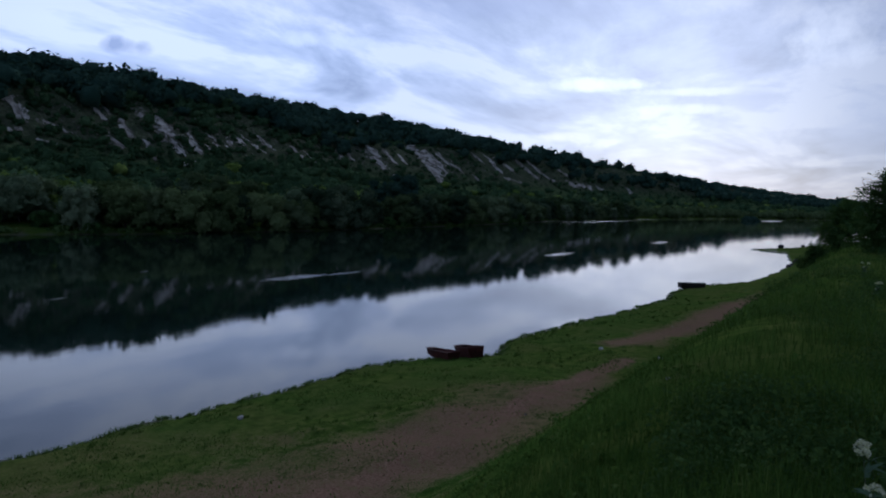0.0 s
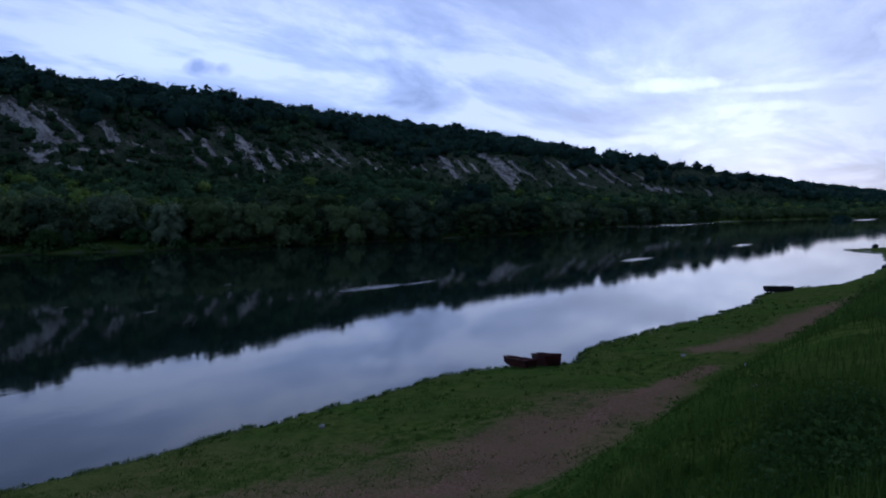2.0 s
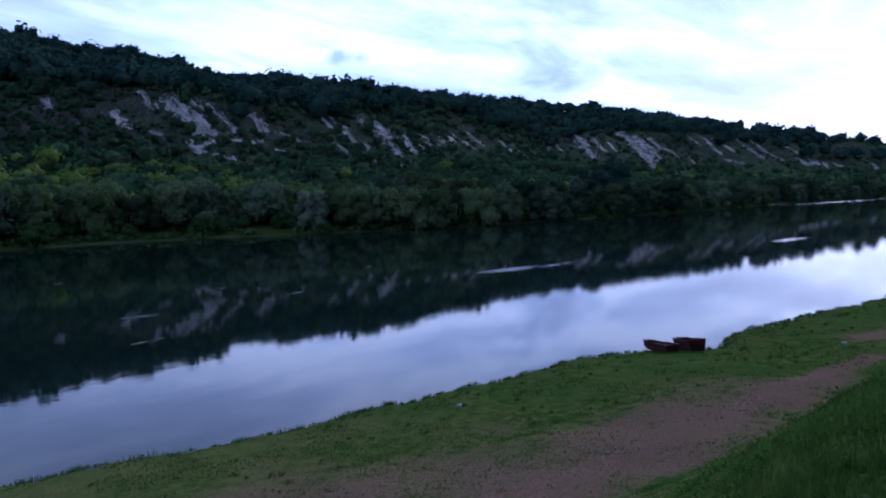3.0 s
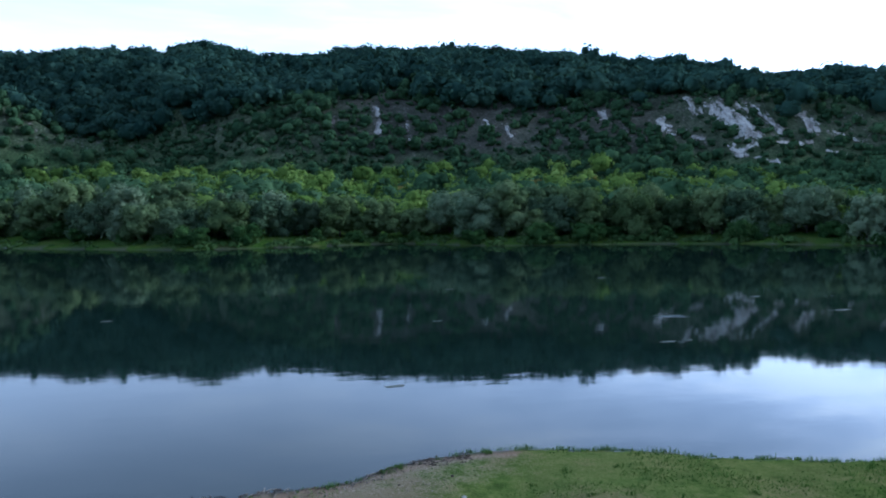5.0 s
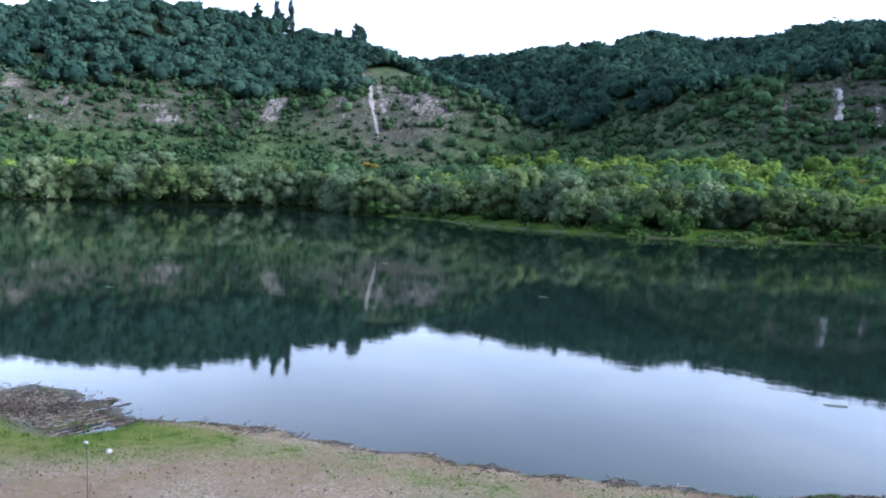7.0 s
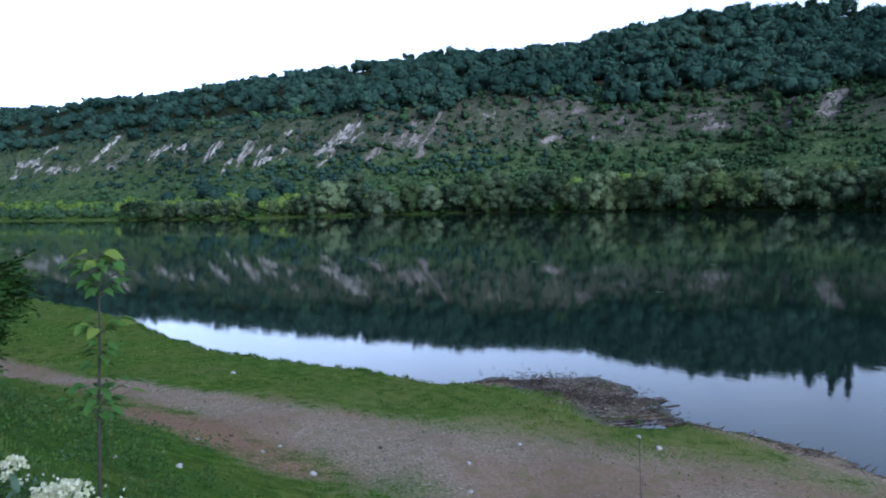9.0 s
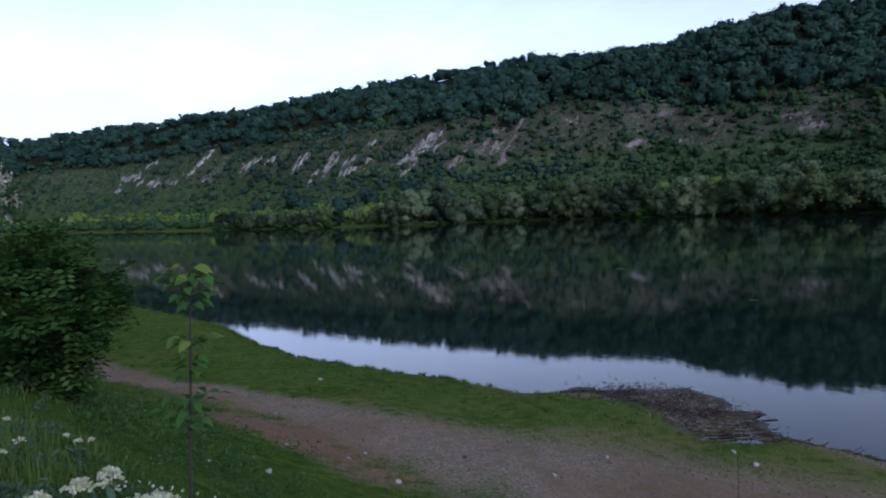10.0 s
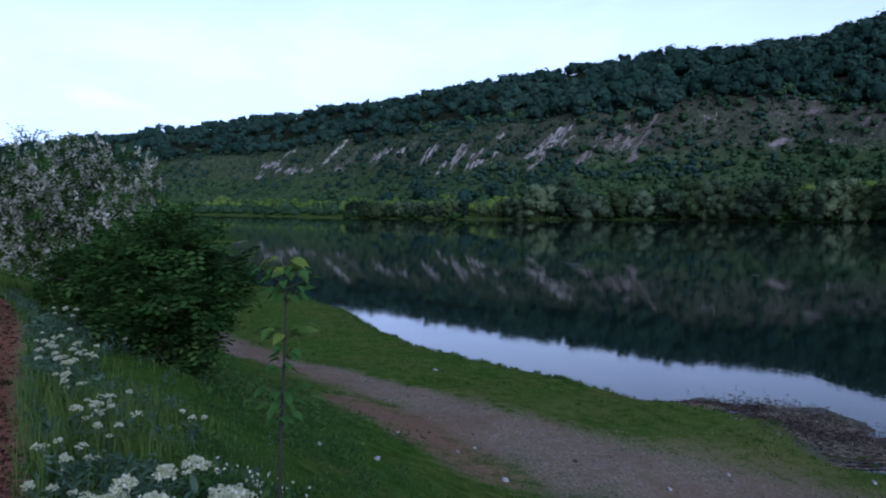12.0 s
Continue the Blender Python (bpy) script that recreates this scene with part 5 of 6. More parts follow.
tagged(mesh_object("slope_weeds", v, f, M_GRASS, attrs={"tint": t}), "broad-leaved weeds among the grass of the slope", "weeds", kind="stuff")

# brambles and tall weeds in loose heaps on the slope
n = 7000
dist = np.exp(r.uniform(math.log(3.0), math.log(40), n))
a = np.where(r.uniform(0, 1, n) < 0.8, r.uniform(radians(-104), radians(-58), n), r.uniform(radians(60), radians(96), n))
x, y = -np.sin(a) * dist, np.cos(a) * dist
heap = fractal(x * 0.35, y * 0.35, 3, 71)
keep = (on_slope(x, y) > 0.8) & (soil_at(x, y) < 0.1) & (heap > np.where(x > 0, -0.40, -0.05)) & (np.hypot(x, y) > 3) & ((x < 0) | (y - along(CREST, x) < 0.55 + 0.09 * x))
x, y, heap = x[keep], y[keep], heap[keep]
rad = r.uniform(0.06, 0.17, len(x)) * (1 + 0.9 * heap)
v, f, t = tufts(np.stack([x, y, land(x, y) + rad * 0.7], -1), np.stack([rad * 1.2, rad * 1.2, rad], -1), np.clip(0.22 + 0.24 * r.normal(size=len(x)), 0, 1), 44, 0.125, seed=72, loose=0.8, slim=(0.3, 0.7))
tagged(mesh_object("brambles", v, f, M_BUSH, attrs={"tint": t}), "heaps of brambles and tall weeds on the levee slope", "brambles", kind="stuff")

# taller grass along the water's edge and scattered dark tufts on the flat
r = np.random.default_rng(41)
n, each = 1240, 26
x = np.concatenate([r.uniform(-62, 75, n - 500), r.uniform(-45, 60, 500)])
y = along(NEAR_BANK, x) - np.abs(r.normal(0.12, 0.25, n)) - 0.02
y[-500:] = along(TOE, x[-500:]) + r.uniform(0.2, 1.0, 500) * (along(NEAR_BANK, x[-500:]) - along(TOE, x[-500:]))
keep = ~((x > -24) & (x < 0) & (np.arange(n) < n - 500)) & ((np.arange(n) < n - 500) | (soil_at(x, y) < 0.25))
clump = r.uniform(0.4, 1.2, n)
x, y, clump = (np.repeat(q[keep], each) for q in (x, y, clump))
x, y = x + r.normal(0, 0.10, len(x)) * clump, y + r.normal(0, 0.08, len(x)) * clump
v, f, t = blades(x, y, np.maximum(land(x, y), 0), 0.05 + 0.13 * clump * r.uniform(0.3, 1, len(x)), 0.007 * (0.5 + np.hypot(x, y) * 0.03), 0.45 + 0.25 * r.normal(size=len(x)), 12)
tagged(mesh_object("shore_grass", v, f, M_GRASS, attrs={"tint": t}), "rough grass tufts along the waterline and flat", "grass", kind="stuff")


def stone_mesh(seed, squash=0.6):
    bm = bmesh.new()
    bmesh.ops.create_icosphere(bm, subdivisions=2, radius=1.0)
    for v in bm.verts:
        k = 1 + 0.28 * noise.noise(v.co * 1.3 + Vector((seed * 7.1, seed * 3.3, 0)))
        v.co = Vector((v.co.x * k, v.co.y * k * 0.8, v.co.z * k * squash))
    return bm


# pebbles and clods on the bare ground
cube = np.array([(-1, -1, -0.6), (1, -0.9, -0.6), (0.9, 1, -0.6), (-1, 0.9, -0.6), (-0.6, -0.7, 0.6), (0.7, -0.5, 0.7), (0.6, 0.6, 0.5), (-0.7, 0.6, 0.6)])
cube_f = np.array([(0, 1, 5, 4), (1, 2, 6, 5), (2, 3, 7, 6), (3, 0, 4, 7), (4, 5, 6, 7), (3, 2, 1, 0)])
n = 26000
dist = np.exp(r.uniform(math.log(4), math.log(45), n))
a = r.uniform(radians(-95), radians(122), n)
x, y = -np.sin(a) * dist, np.cos(a) * dist
keep = (soil_at(x, y) > r.uniform(0.3, 1.0, n) + 0.35 * (x > 5)) & (y < along(NEAR_BANK, x)) & (y > along(TOE, x) - 1.5)
x, y, dist = x[keep], y[keep], dist[keep]
size = np.exp(r.normal(math.log(0.012), 0.5, len(x))) * (0.6 + dist * 0.025)
ang = r.uniform(0, 6.28, len(x))
rot = np.stack([np.stack([np.cos(ang), -np.sin(ang)], -1), np.stack([np.sin(ang), np.cos(ang)], -1)], -2)
pv = cube[None] * size[:, None, None] * r.uniform(0.7, 1.3, (len(x), 8, 1))
pv[..., :2] = np.einsum("nij,nkj->nki", rot, pv[..., :2])
pv += np.stack([x, y, land(x, y) + size * 0.15], -1)[:, None]
M_PEBBLE = leaf_material("gravel", (0.070, 0.055, 0.046), (0.17, 0.145, 0.125), (0.36, 0.34, 0.32), 0.85, 0.0)
tagged(mesh_object("pebbles", pv.reshape(-1, 3), (cube_f[None] + np.arange(len(x))[:, None, None] * 8).reshape(-1, 4), M_PEBBLE,
                   attrs={"tint": np.repeat(r.uniform(0, 1, len(x)) ** 2, 8)}), "small grey stones and clods on the earth track", "gravel", kind="stuff")

# clods, crumbs and dead leaves on the footpath
n = 3200
s = r.uniform(0, 1, n) ** 1.5
line = np.array(FOOTPATH[1:10], float)
cx = np.interp(s, np.linspace(0, 1, len(line)), line[:, 0])
cy = np.interp(s, np.linspace(0, 1, len(line)), line[:, 1]) + r.normal(0, 0.10, n)
size = np.exp(r.normal(math.log(0.009), 0.55, n))
pv = cube[None] * size[:, None, None] * r.uniform(0.6, 1.4, (n, 8, 3)) * [1, 1, 0.55] + np.stack([cx, cy, land(cx, cy) + size * 0.2], -1)[:, None]
M_CLOD = leaf_material("red_clods", (0.018, 0.012, 0.010), (0.075, 0.038, 0.026), (0.24, 0.125, 0.080), 0.85, 0.0)
tagged(mesh_object("path_clods", pv.reshape(-1, 3), (cube_f[None] + np.arange(n)[:, None, None] * 8).reshape(-1, 4), M_CLOD,
                   attrs={"tint": np.repeat(r.uniform(0, 1, n), 8)}), "reddish clods and crumbs on the footpath", "gravel", kind="stuff")

# loose pale stones that lie singly
stone = tagged(new("pale_stone", bpy.data.meshes.new("pale_stone")), "small whitish stone lying on the grass", "stone", "pale stones on the bank")
bm = stone_mesh(1)
bm.to_mesh(stone.data)
bm.free()
stone.data.materials.append(M_STONE)
STONES = [(15.6, 1.62, 0.06), (9.2, 0.85, 0.035), (34.1, 6.2, 0.14), (18.25, 14.3, 0.12), (-11.8, 0.4, 0.06), (-13.1, 1.45, 0.08), (-28.4, 5.3, 0.12), (-15.5, 4.5, 0.10), (-18.8, 2.55, 0.06), (-13.2, 7.2, 0.07),
          (-18.0, 4.4, 0.06), (-14.0, 13.2, 0.10), (2.7, 16.4, 0.08), (3.6, 16.35, 0.07), (-16.1, 10.3, 0.07), (-15.2, 13.6, 0.08), (-14.9, 8.1, 0.07)]
for k, (x, y, s) in enumerate(STONES):
    m = pose(x, y, float(land(x, y)) + s * 0.2, r.uniform(-15, 15), r.uniform(-15, 15), r.uniform(0, 360)) @ Matrix.Diagonal((s, s, s, 1))
    if k == 0:
        stone.matrix_world = m
    else:
        copy_thing(stone, Matrix.Identity(4)).matrix_basis = m


# dark boulders at the water's edge upstream
for k, (x, y, s) in enumerate(((113.5, -5.9, 0.55), (105, -4.6, 0.40), (110, -5.2, 0.25), (166, -5.6, 0.6), (171.6, -10.0, 0.55))):
    ob = tagged(new("dark_boulder", bpy.data.meshes.new("dark_boulder")), "dark wet boulder at the water's edge", "rock", "boulders on the shore")
    bm = stone_mesh(20 + k, 0.7)
    bm.to_mesh(ob.data)
    bm.free()
    ob.data.materials.append(M_TAR)
    ob.matrix_world = pose(x, y, max(float(land(x, y)), 0.0) + s * 0.3, 0, 0, 40 * k) @ Matrix.Diagonal((s, s, s, 1))


# stranded reed litter: a matted spit and lines of dead stems trailing into the shallows
def litter(name, label, centres, lengths_, headings, thick, seed):
    r = np.random.default_rng(seed)
    n = len(centres)
    d = np.stack([np.cos(headings), np.sin(headings), r.normal(0, 0.06, n)], -1)
    s = np.stack([-np.sin(headings), np.cos(headings), np.zeros(n)], -1)
    u = np.array((0, 0, 1.0))
    out = []
    for end in (-0.5, 0.5):
        for i, j in ((-1, -0.6), (1, -0.6), (0.8, 0.8), (-0.8, 0.8)):
            out.append(centres + d * (lengths_ * end)[:, None] + s * (thick * i)[:, None] + u * (thick * j)[:, None])
    v = np.stack(out, 1).reshape(-1, 3)
    box = np.array([(0, 1, 2, 3), (7, 6, 5, 4), (0, 4, 5, 1), (1, 5, 6, 2), (2, 6, 7, 3), (3, 7, 4, 0)])
    f = (box[None] + np.arange(n)[:, None, None] * 8).reshape(-1, 4)
    return tagged(mesh_object(name, v, f, M_DEBRIS, attrs={"tint": np.repeat(np.clip(r.uniform(0, 1, n) ** 1.6 + 0.35 * value_noise(centres[:, 0] * 1.1, centres[:, 1] * 1.1, 99), 0, 1), 8)}), label, "debris", kind="stuff")


# the mat itself, a thin scatter round the spit's rim, and rows of stems that trail out over the water
n_mat, n_rim, n_rows, n_row = 7500, 3000, 9, 150
rim_x = r.uniform(-24.4, -18.4, n_rim)
k = np.repeat(np.arange(n_rows), n_row)
out = r.uniform(0, 1, len(k)) ** 1.25 * r.uniform(1.8, 2.9, n_rows)[k]
row_x = np.interp(k, [0, n_rows - 1], [-19.3, -17.2]) + out * 0.25 + r.normal(0, 0.035, len(k))
row_y = np.interp(k, [0, n_rows - 1], [15.4, 14.1]) + out * 0.97 + r.normal(0, 0.03, len(k))
cx = np.concatenate([r.normal(-20.6, 1.35, n_mat), rim_x, row_x])
cy = np.concatenate([r.normal(15.7, 0.75, n_mat), along(NEAR_BANK, rim_x) - np.abs(r.normal(0, 0.7, n_rim)), row_y])
trail = np.arange(len(cx)) >= n_mat + n_rim
cz = np.maximum(land(cx, cy), 0.0) + 0.015 + r.uniform(0, 0.07, len(cx)) * ~trail
head = np.where(trail, 1.32 + r.normal(0, 0.12, len(cx)), r.uniform(0, 3.14, len(cx)))
litter("reed_litter", "matted dead reed stems stranded in the shallows", np.stack([cx, cy, cz], -1), np.where(trail, r.uniform(0.06, 0.30, len(cx)), r.uniform(0.03, 0.14, len(cx))), head, np.where(trail, r.uniform(0.004, 0.010, len(cx)), r.uniform(0.004, 0.013, len(cx))), 5)
n = 2600
cx = r.uniform(-18.0, 4.5, n)
cy = along(NEAR_BANK, cx) + r.normal(-0.30, 0.30, n) + 0.25 * value_noise(cx * 0.9, cx * 0, 97)
ashore = (land(cx, cy) > -0.06) & (value_noise(cx * 1.7, cy * 1.7, 98) > -0.45)
cx, cy, n = cx[ashore], cy[ashore], int(ashore.sum())
# single stems that point out over the water beyond the spit
jut = np.repeat(np.sort(r.uniform(-16.5, -10.5, 16)), 5)
out = np.tile(np.linspace(-0.3, 0.7, 5), 16) * np.repeat(r.uniform(0.4, 1.2, 16), 5)
cx, cy = np.concatenate([cx, jut - 0.2 * out + r.normal(0, 0.02, 80)]), np.concatenate([cy, along(NEAR_BANK, jut) + out])
n += 80
litter("shore_litter", "dark twigs and stems washed up on the shore", np.stack([cx, cy, np.maximum(land(cx, cy), 0) + 0.01], -1), r.uniform(0.05, 0.30, n), np.where(np.arange(n) < n - 80, r.normal(0.9, 0.5, n), r.normal(1.75, 0.15, n)), r.uniform(0.004, 0.011, n), 6)

# rafts of weed that float on the water
M_RAFT = grainy_material("floating_weed", (0.060, 0.070, 0.050), (0.16, 0.17, 0.13), 6.0, 0.6)
RAFTS = [(18.6, 35, 0.9, 0.22), (35.5, 43, 1.3, 0.3), (34, 50.5, 0.9, 0.3), (3.5, 28.6, 0.8, 0.25), (19.8, 35.2, 0.6, 0.16), (-30, 60, 0.7, 0.2), (12, 60, 0.8, 0.2), (-48, 52, 0.9, 0.2), (-12, 48, 0.7, 0.2), (8, 44, 0.6, 0.18),
         (28, 66, 1.0, 0.25), (-62, 42, 1.0, 0.2), (-38, 36, 0.6, 0.15), (52, 52, 1.2, 0.3)]
for x, y, w, h in RAFTS:
    bm = bmesh.new()
    ring = []
    for k in range(22):
        a = 2 * math.pi * k / 22
        q = 1 + 0.45 * noise.noise(Vector((math.cos(a) * 1.5 + x, math.sin(a) * 1.5 + y, 0)))
        ring.append(bm.verts.new((math.cos(a) * w * q, math.sin(a) * h * q * 2, 0.012)))
    top = bm.faces.new(ring)
    ex = bmesh.ops.extrude_face_region(bm, geom=[top])
    for v in ex["geom"]:
        if isinstance(v, bmesh.types.BMVert):
            v.co.z = -0.02
    me = bpy.data.meshes.new("weed_raft")
    bm.to_mesh(me)
    bm.free()
    me.materials.append(M_RAFT)
    ob = tagged(new("weed_raft", me), "thin pale raft of weed floating on the river", "weed", "floating weed rafts")
    ob.matrix_world = pose(x, y, 0.0, 0, 0, 12) @ Matrix.Diagonal((0.5, 0.3, 1, 1))


# ---------------------------------------------------------------- boats
def hull(length, beam, depth, bow, wall=0.03):
    """An open flat-bottomed hull: stations from stern to bow, outside and inside skins."""
    bm = bmesh.new()
    rings = []
    for k in range(9):
        s = k / 8
        half = beam / 2 * (1.0 if s < 0.5 else 1 - bow * ((s - 0.5) / 0.5) ** 1.8)
        rise = 0.0 if s < 0.55 else 0.35 * depth * ((s - 0.55) / 0.45) ** 1.6
        sheer = depth * (1 + 0.28 * max(0, s - 0.45) ** 1.2 + 0.10 * max(0, 0.25 - s))
        x = (s - 0.5) * length
        rings.append([bm.verts.new(p) for p in ((x, -half, sheer), (x, -half * 0.72, rise), (x, half * 0.72, rise), (x, half, sheer),
                                                (x, half - wall, sheer), (x, half * 0.72 - wall, rise + wall), (x, -half * 0.72 + wall, rise + wall), (x, -half + wall, sheer))])
    for a, b in zip(rings[:-1], rings[1:]):
        for k in range(8):
            bm.faces.new((a[k], a[(k + 1) % 8], b[(k + 1) % 8], b[k]))
    for ring in (rings[0], rings[-1]):
        bm.faces.new((ring[0], ring[1], ring[2], ring[3]))
        bm.faces.new((ring[7], ring[4], ring[5], ring[6]))
    bmesh.ops.recalc_face_normals(bm, faces=bm.faces)
    return bm


def slab(sx, sy, sz, bevel=0.01):
    bm = bmesh.new()
    bmesh.ops.create_cube(bm, size=1.0)
    for v in bm.verts:
        v.co = Vector((v.co.x * sx, v.co.y * sy, v.co.z * sz))
    bmesh.ops.bevel(bm, geom=list(bm.edges), offset=bevel, segments=1, affect="EDGES")
    return bm


def boat(label, place, turn, tilt, length, beam, depth, bow, mat, seats):
    ob = tagged(new("rowing_boat"), label, "boat", group="old boats on the bank")
    part("hull", hull(length, beam, depth, bow), mat, ob)
    for side in (-1, 1):
        rail = slab(length * 0.52, 0.05, 0.04)
        for v in rail.verts:
            v.co += Vector((-length * 0.22, side * (beam / 2 - 0.01), depth + 0.012))
        part("gunwale", rail, mat, ob)
    for sx in seats:
        seat = slab(0.24, beam * 0.92, 0.035)
        for v in seat.verts:
            v.co += Vector((sx * length, 0, depth * 0.72))
        part("seat", seat, mat, ob)
    deck = slab(length * 0.17, beam * (1 - bow * 0.55) * 0.9, 0.03)
    for v in deck.verts:
        v.co += Vector((length * 0.40, 0, depth * 1.09))
    part("foredeck", deck, mat, ob)
    ob.matrix_world = pose(*place, tilt[0], tilt[1], turn)
    return ob


boat("rusted red steel rowing boat, hauled up with its bow low", (30.5, 12.75, float(land(30.5, 12.75)) - 0.03), 62, (2, 3), 1.75, 0.78, 0.36, 0.6, M_RUST, (-0.2, 0.15))
boat("rusted steel rowing boat with its stern raised on the shore", (31.6, 11.85, float(land(31.6, 11.85)) + 0.02), 48, (-3, 9), 1.75, 0.86, 0.54, 0.4, M_RUST, (-0.2, 0.12))
boat("dark tarred flat boat moored at the grassy shore", (69.4, 4.75, max(float(land(69.4, 4.75)), 0.0) - 0.03), -60, (0, 0), 2.3, 1.0, 0.42, 0.3, M_TAR, (-0.2, 0.1))


# ---------------------------------------------------------------- bushes and trees of the near bank
def sprays(centres, radii, count, leaf, seed, squash=0.8):
    """Pinnate sprays: leaflets in pairs along short drooping stalks, spread through a crown."""
    r = np.random.default_rng(seed)
    c = np.repeat(np.asarray(centres, float), count, 0)
    rad = np.repeat(np.asarray(radii, float), count, 0)
    n = len(c)
    way = r.normal(size=(n, 3))
    way /= np.linalg.norm(way, axis=1)[:, None]
    p = c + way * rad * (r.uniform(0.35, 1.0, n) ** 0.6)[:, None]
    stalk = way * [1, 1, 0.4] + r.normal(size=(n, 3)) * 0.5 + [0, 0, -0.15]
    stalk /= np.linalg.norm(stalk, axis=1)[:, None]
    side = np.cross(stalk, [0, 0, 1.0]) + 1e-6
    side /= np.linalg.norm(side, axis=1)[:, None]
    up_ = np.cross(side, stalk)
    quads = []
    for k in range(4):
        for sgn in (-1, 1):
            b = p + stalk * (leaf * (0.3 + 0.75 * k))[..., None] if np.ndim(leaf) else p + stalk * leaf * (0.3 + 0.75 * k)
            o = side * sgn + stalk * 0.35 + up_ * r.normal(0, 0.25, n)[:, None]
            tip = b + o * leaf * r.uniform(0.8, 1.15, n)[:, None]
            w = stalk * leaf * 0.30
            quads.append(np.stack([b, (b + tip) / 2 + w, tip, (b + tip) / 2 - w], 1))
    v = np.concatenate(quads, 0).reshape(-1, 3)
    f = np.arange(len(v)).reshape(-1, 4)
    shade = np.clip(0.35 + 0.25 * r.normal(size=n), 0, 1)
    return v, f, np.repeat(np.tile(shade, 8), 4)


def bush(name, label, place, lobes, count, leaf, mat, seed, height, spread, girth=0.05, blossom=0, group="", flat=0.85):
    ob = thing(name, label, "bush" if "bush" in name else "tree", place, group)
    add_limbs(ob, limbs(height, spread, 9, girth, seed, 0.08))
    centres = [l[:3] for l in lobes]
    radii = [(l[3], l[3], l[3] * flat) for l in lobes]
    v, f, t = sprays(centres, radii, count, leaf, seed)
    mesh_object("foliage", v, f, mat, ob, attrs={"tint": t})
    if blossom:
        r = np.random.default_rng(seed + 1)
        k = r.integers(0, len(lobes), blossom)
        way = r.normal(size=(blossom, 3))
        way /= np.linalg.norm(way, axis=1)[:, None]
        c = np.array(centres)[k] + way * np.array(radii)[k] * r.uniform(0.55, 1.08, blossom)[:, None]
        rad = r.uniform(0.045, 0.085, blossom)
        v, f, t = tufts(c - [0, 0, 0.05], np.stack([rad, rad, rad * 1.9], -1), r.uniform(0.2, 1, blossom), 16, 0.36, seed=seed)
        mesh_object("blossom", v, f, M_RACEME, ob, "hanging creamy white flower clusters", attrs={"tint": t})
    return ob


def lobed(seed, count, spread, height, low=0.25, size=0.42, foot=1.0):
    r = np.random.default_rng(seed)
    out = []
    for k in range(count):
        s = (k + 0.5) / count
        a = k * 2.4 + r.uniform(-0.6, 0.6)
        d = spread * r.uniform(0.25, 0.85) * math.sin(math.pi * (0.25 + 0.6 * s)) * (foot + (1 - foot) * min(1, s * 2))
        out.append((math.cos(a) * d, math.sin(a) * d, height * (low + (0.88 - low) * s), spread * size * r.uniform(0.7, 1.15)))
    return out


def at(az, dist, sink=0.1):
    x, y = -math.sin(radians(az)) * dist, math.cos(radians(az)) * dist
    return (x, y, float(land(x, y)) - sink)


bush("leafy_bush", "dense dark green bush on the levee slope", at(98.4, 12.8, 0.3), lobed(3, 34, 1.50, 3.0, 0.06, 0.26, 0.15), 46, 0.135, M_DARK, 61, 2.7, 1.4, flat=0.5)
bush("leafy_bush", "dark green bush beside the flowering tree", at(103.2, 14.8, 0.2), lobed(4, 18, 1.0, 2.1, 0.2, 0.30, 0.5), 46, 0.12, M_DARK, 62, 1.8, 1.5, flat=0.55)
bush("acacia_tree", "small acacia tree covered in creamy white blossom", at(105.4, 18.0), lobed(5, 24, 2.9, 3.8, 0.28, 0.27), 130, 0.085, M_DARK, 63, 3.0, 2.7, 0.07, 1500)
bush("leafy_bush", "dark thorny bush standing on the levee", at(115.2, 60), lobed(6, 14, 3.0, 5.4, 0.1), 110, 0.19, M_DARK, 64, 4.6, 2.4, 0.12)
bush("leafy_bush", "dark thorny bush standing on the levee", at(120.5, 66), lobed(7, 14, 3.2, 5.0, 0.1), 110, 0.19, M_DARK, 65, 4.4, 2.4, 0.12)
bush("acacia_tree", "bushy acacia tree with a few white blossoms on the levee", at(-98.6, 34), lobed(8, 26, 2.0, 3.4, 0.08, 0.34), 100, 0.12, M_BUSH, 66, 3.2, 1.6, 0.08, 90)
bush("leafy_bush", "round dark bush on the levee shoulder", at(-96.2, 48), lobed(9, 20, 1.8, 2.8, 0.08, 0.34), 90, 0.15, M_BUSH, 67, 2.6, 1.3, 0.06)
bush("leafy_bush", "round dark bush on the levee shoulder", at(-94.3, 88), lobed(10, 18, 1.8, 3.4, 0.08, 0.36), 75, 0.19, M_BUSH, 68, 2.8, 1.5, 0.06)


# ---------------------------------------------------------------- sapling
def leaf_blade(length, width, fold=0.25):
    """A pointed oval leaf, folded along its midrib, in two rows of faces."""
    v, f = [], []
    for k in range(6):
        s = k / 5
        w = width * math.sin(math.pi * min(1, s * 0.86 + 0.14)) ** 0.8 * (1 - s) ** 0.35
        droop = -0.35 * length * s * s
        v += [(length * s, -w, droop + fold * w), (length * s, 0, droop), (length * s, w, droop + fold * w)]
    for k in range(5):
        b = k * 3
        f += [(b, b + 1, b + 4, b + 3), (b + 1, b + 2, b + 5, b + 4)]
    return np.array(v), np.array(f)


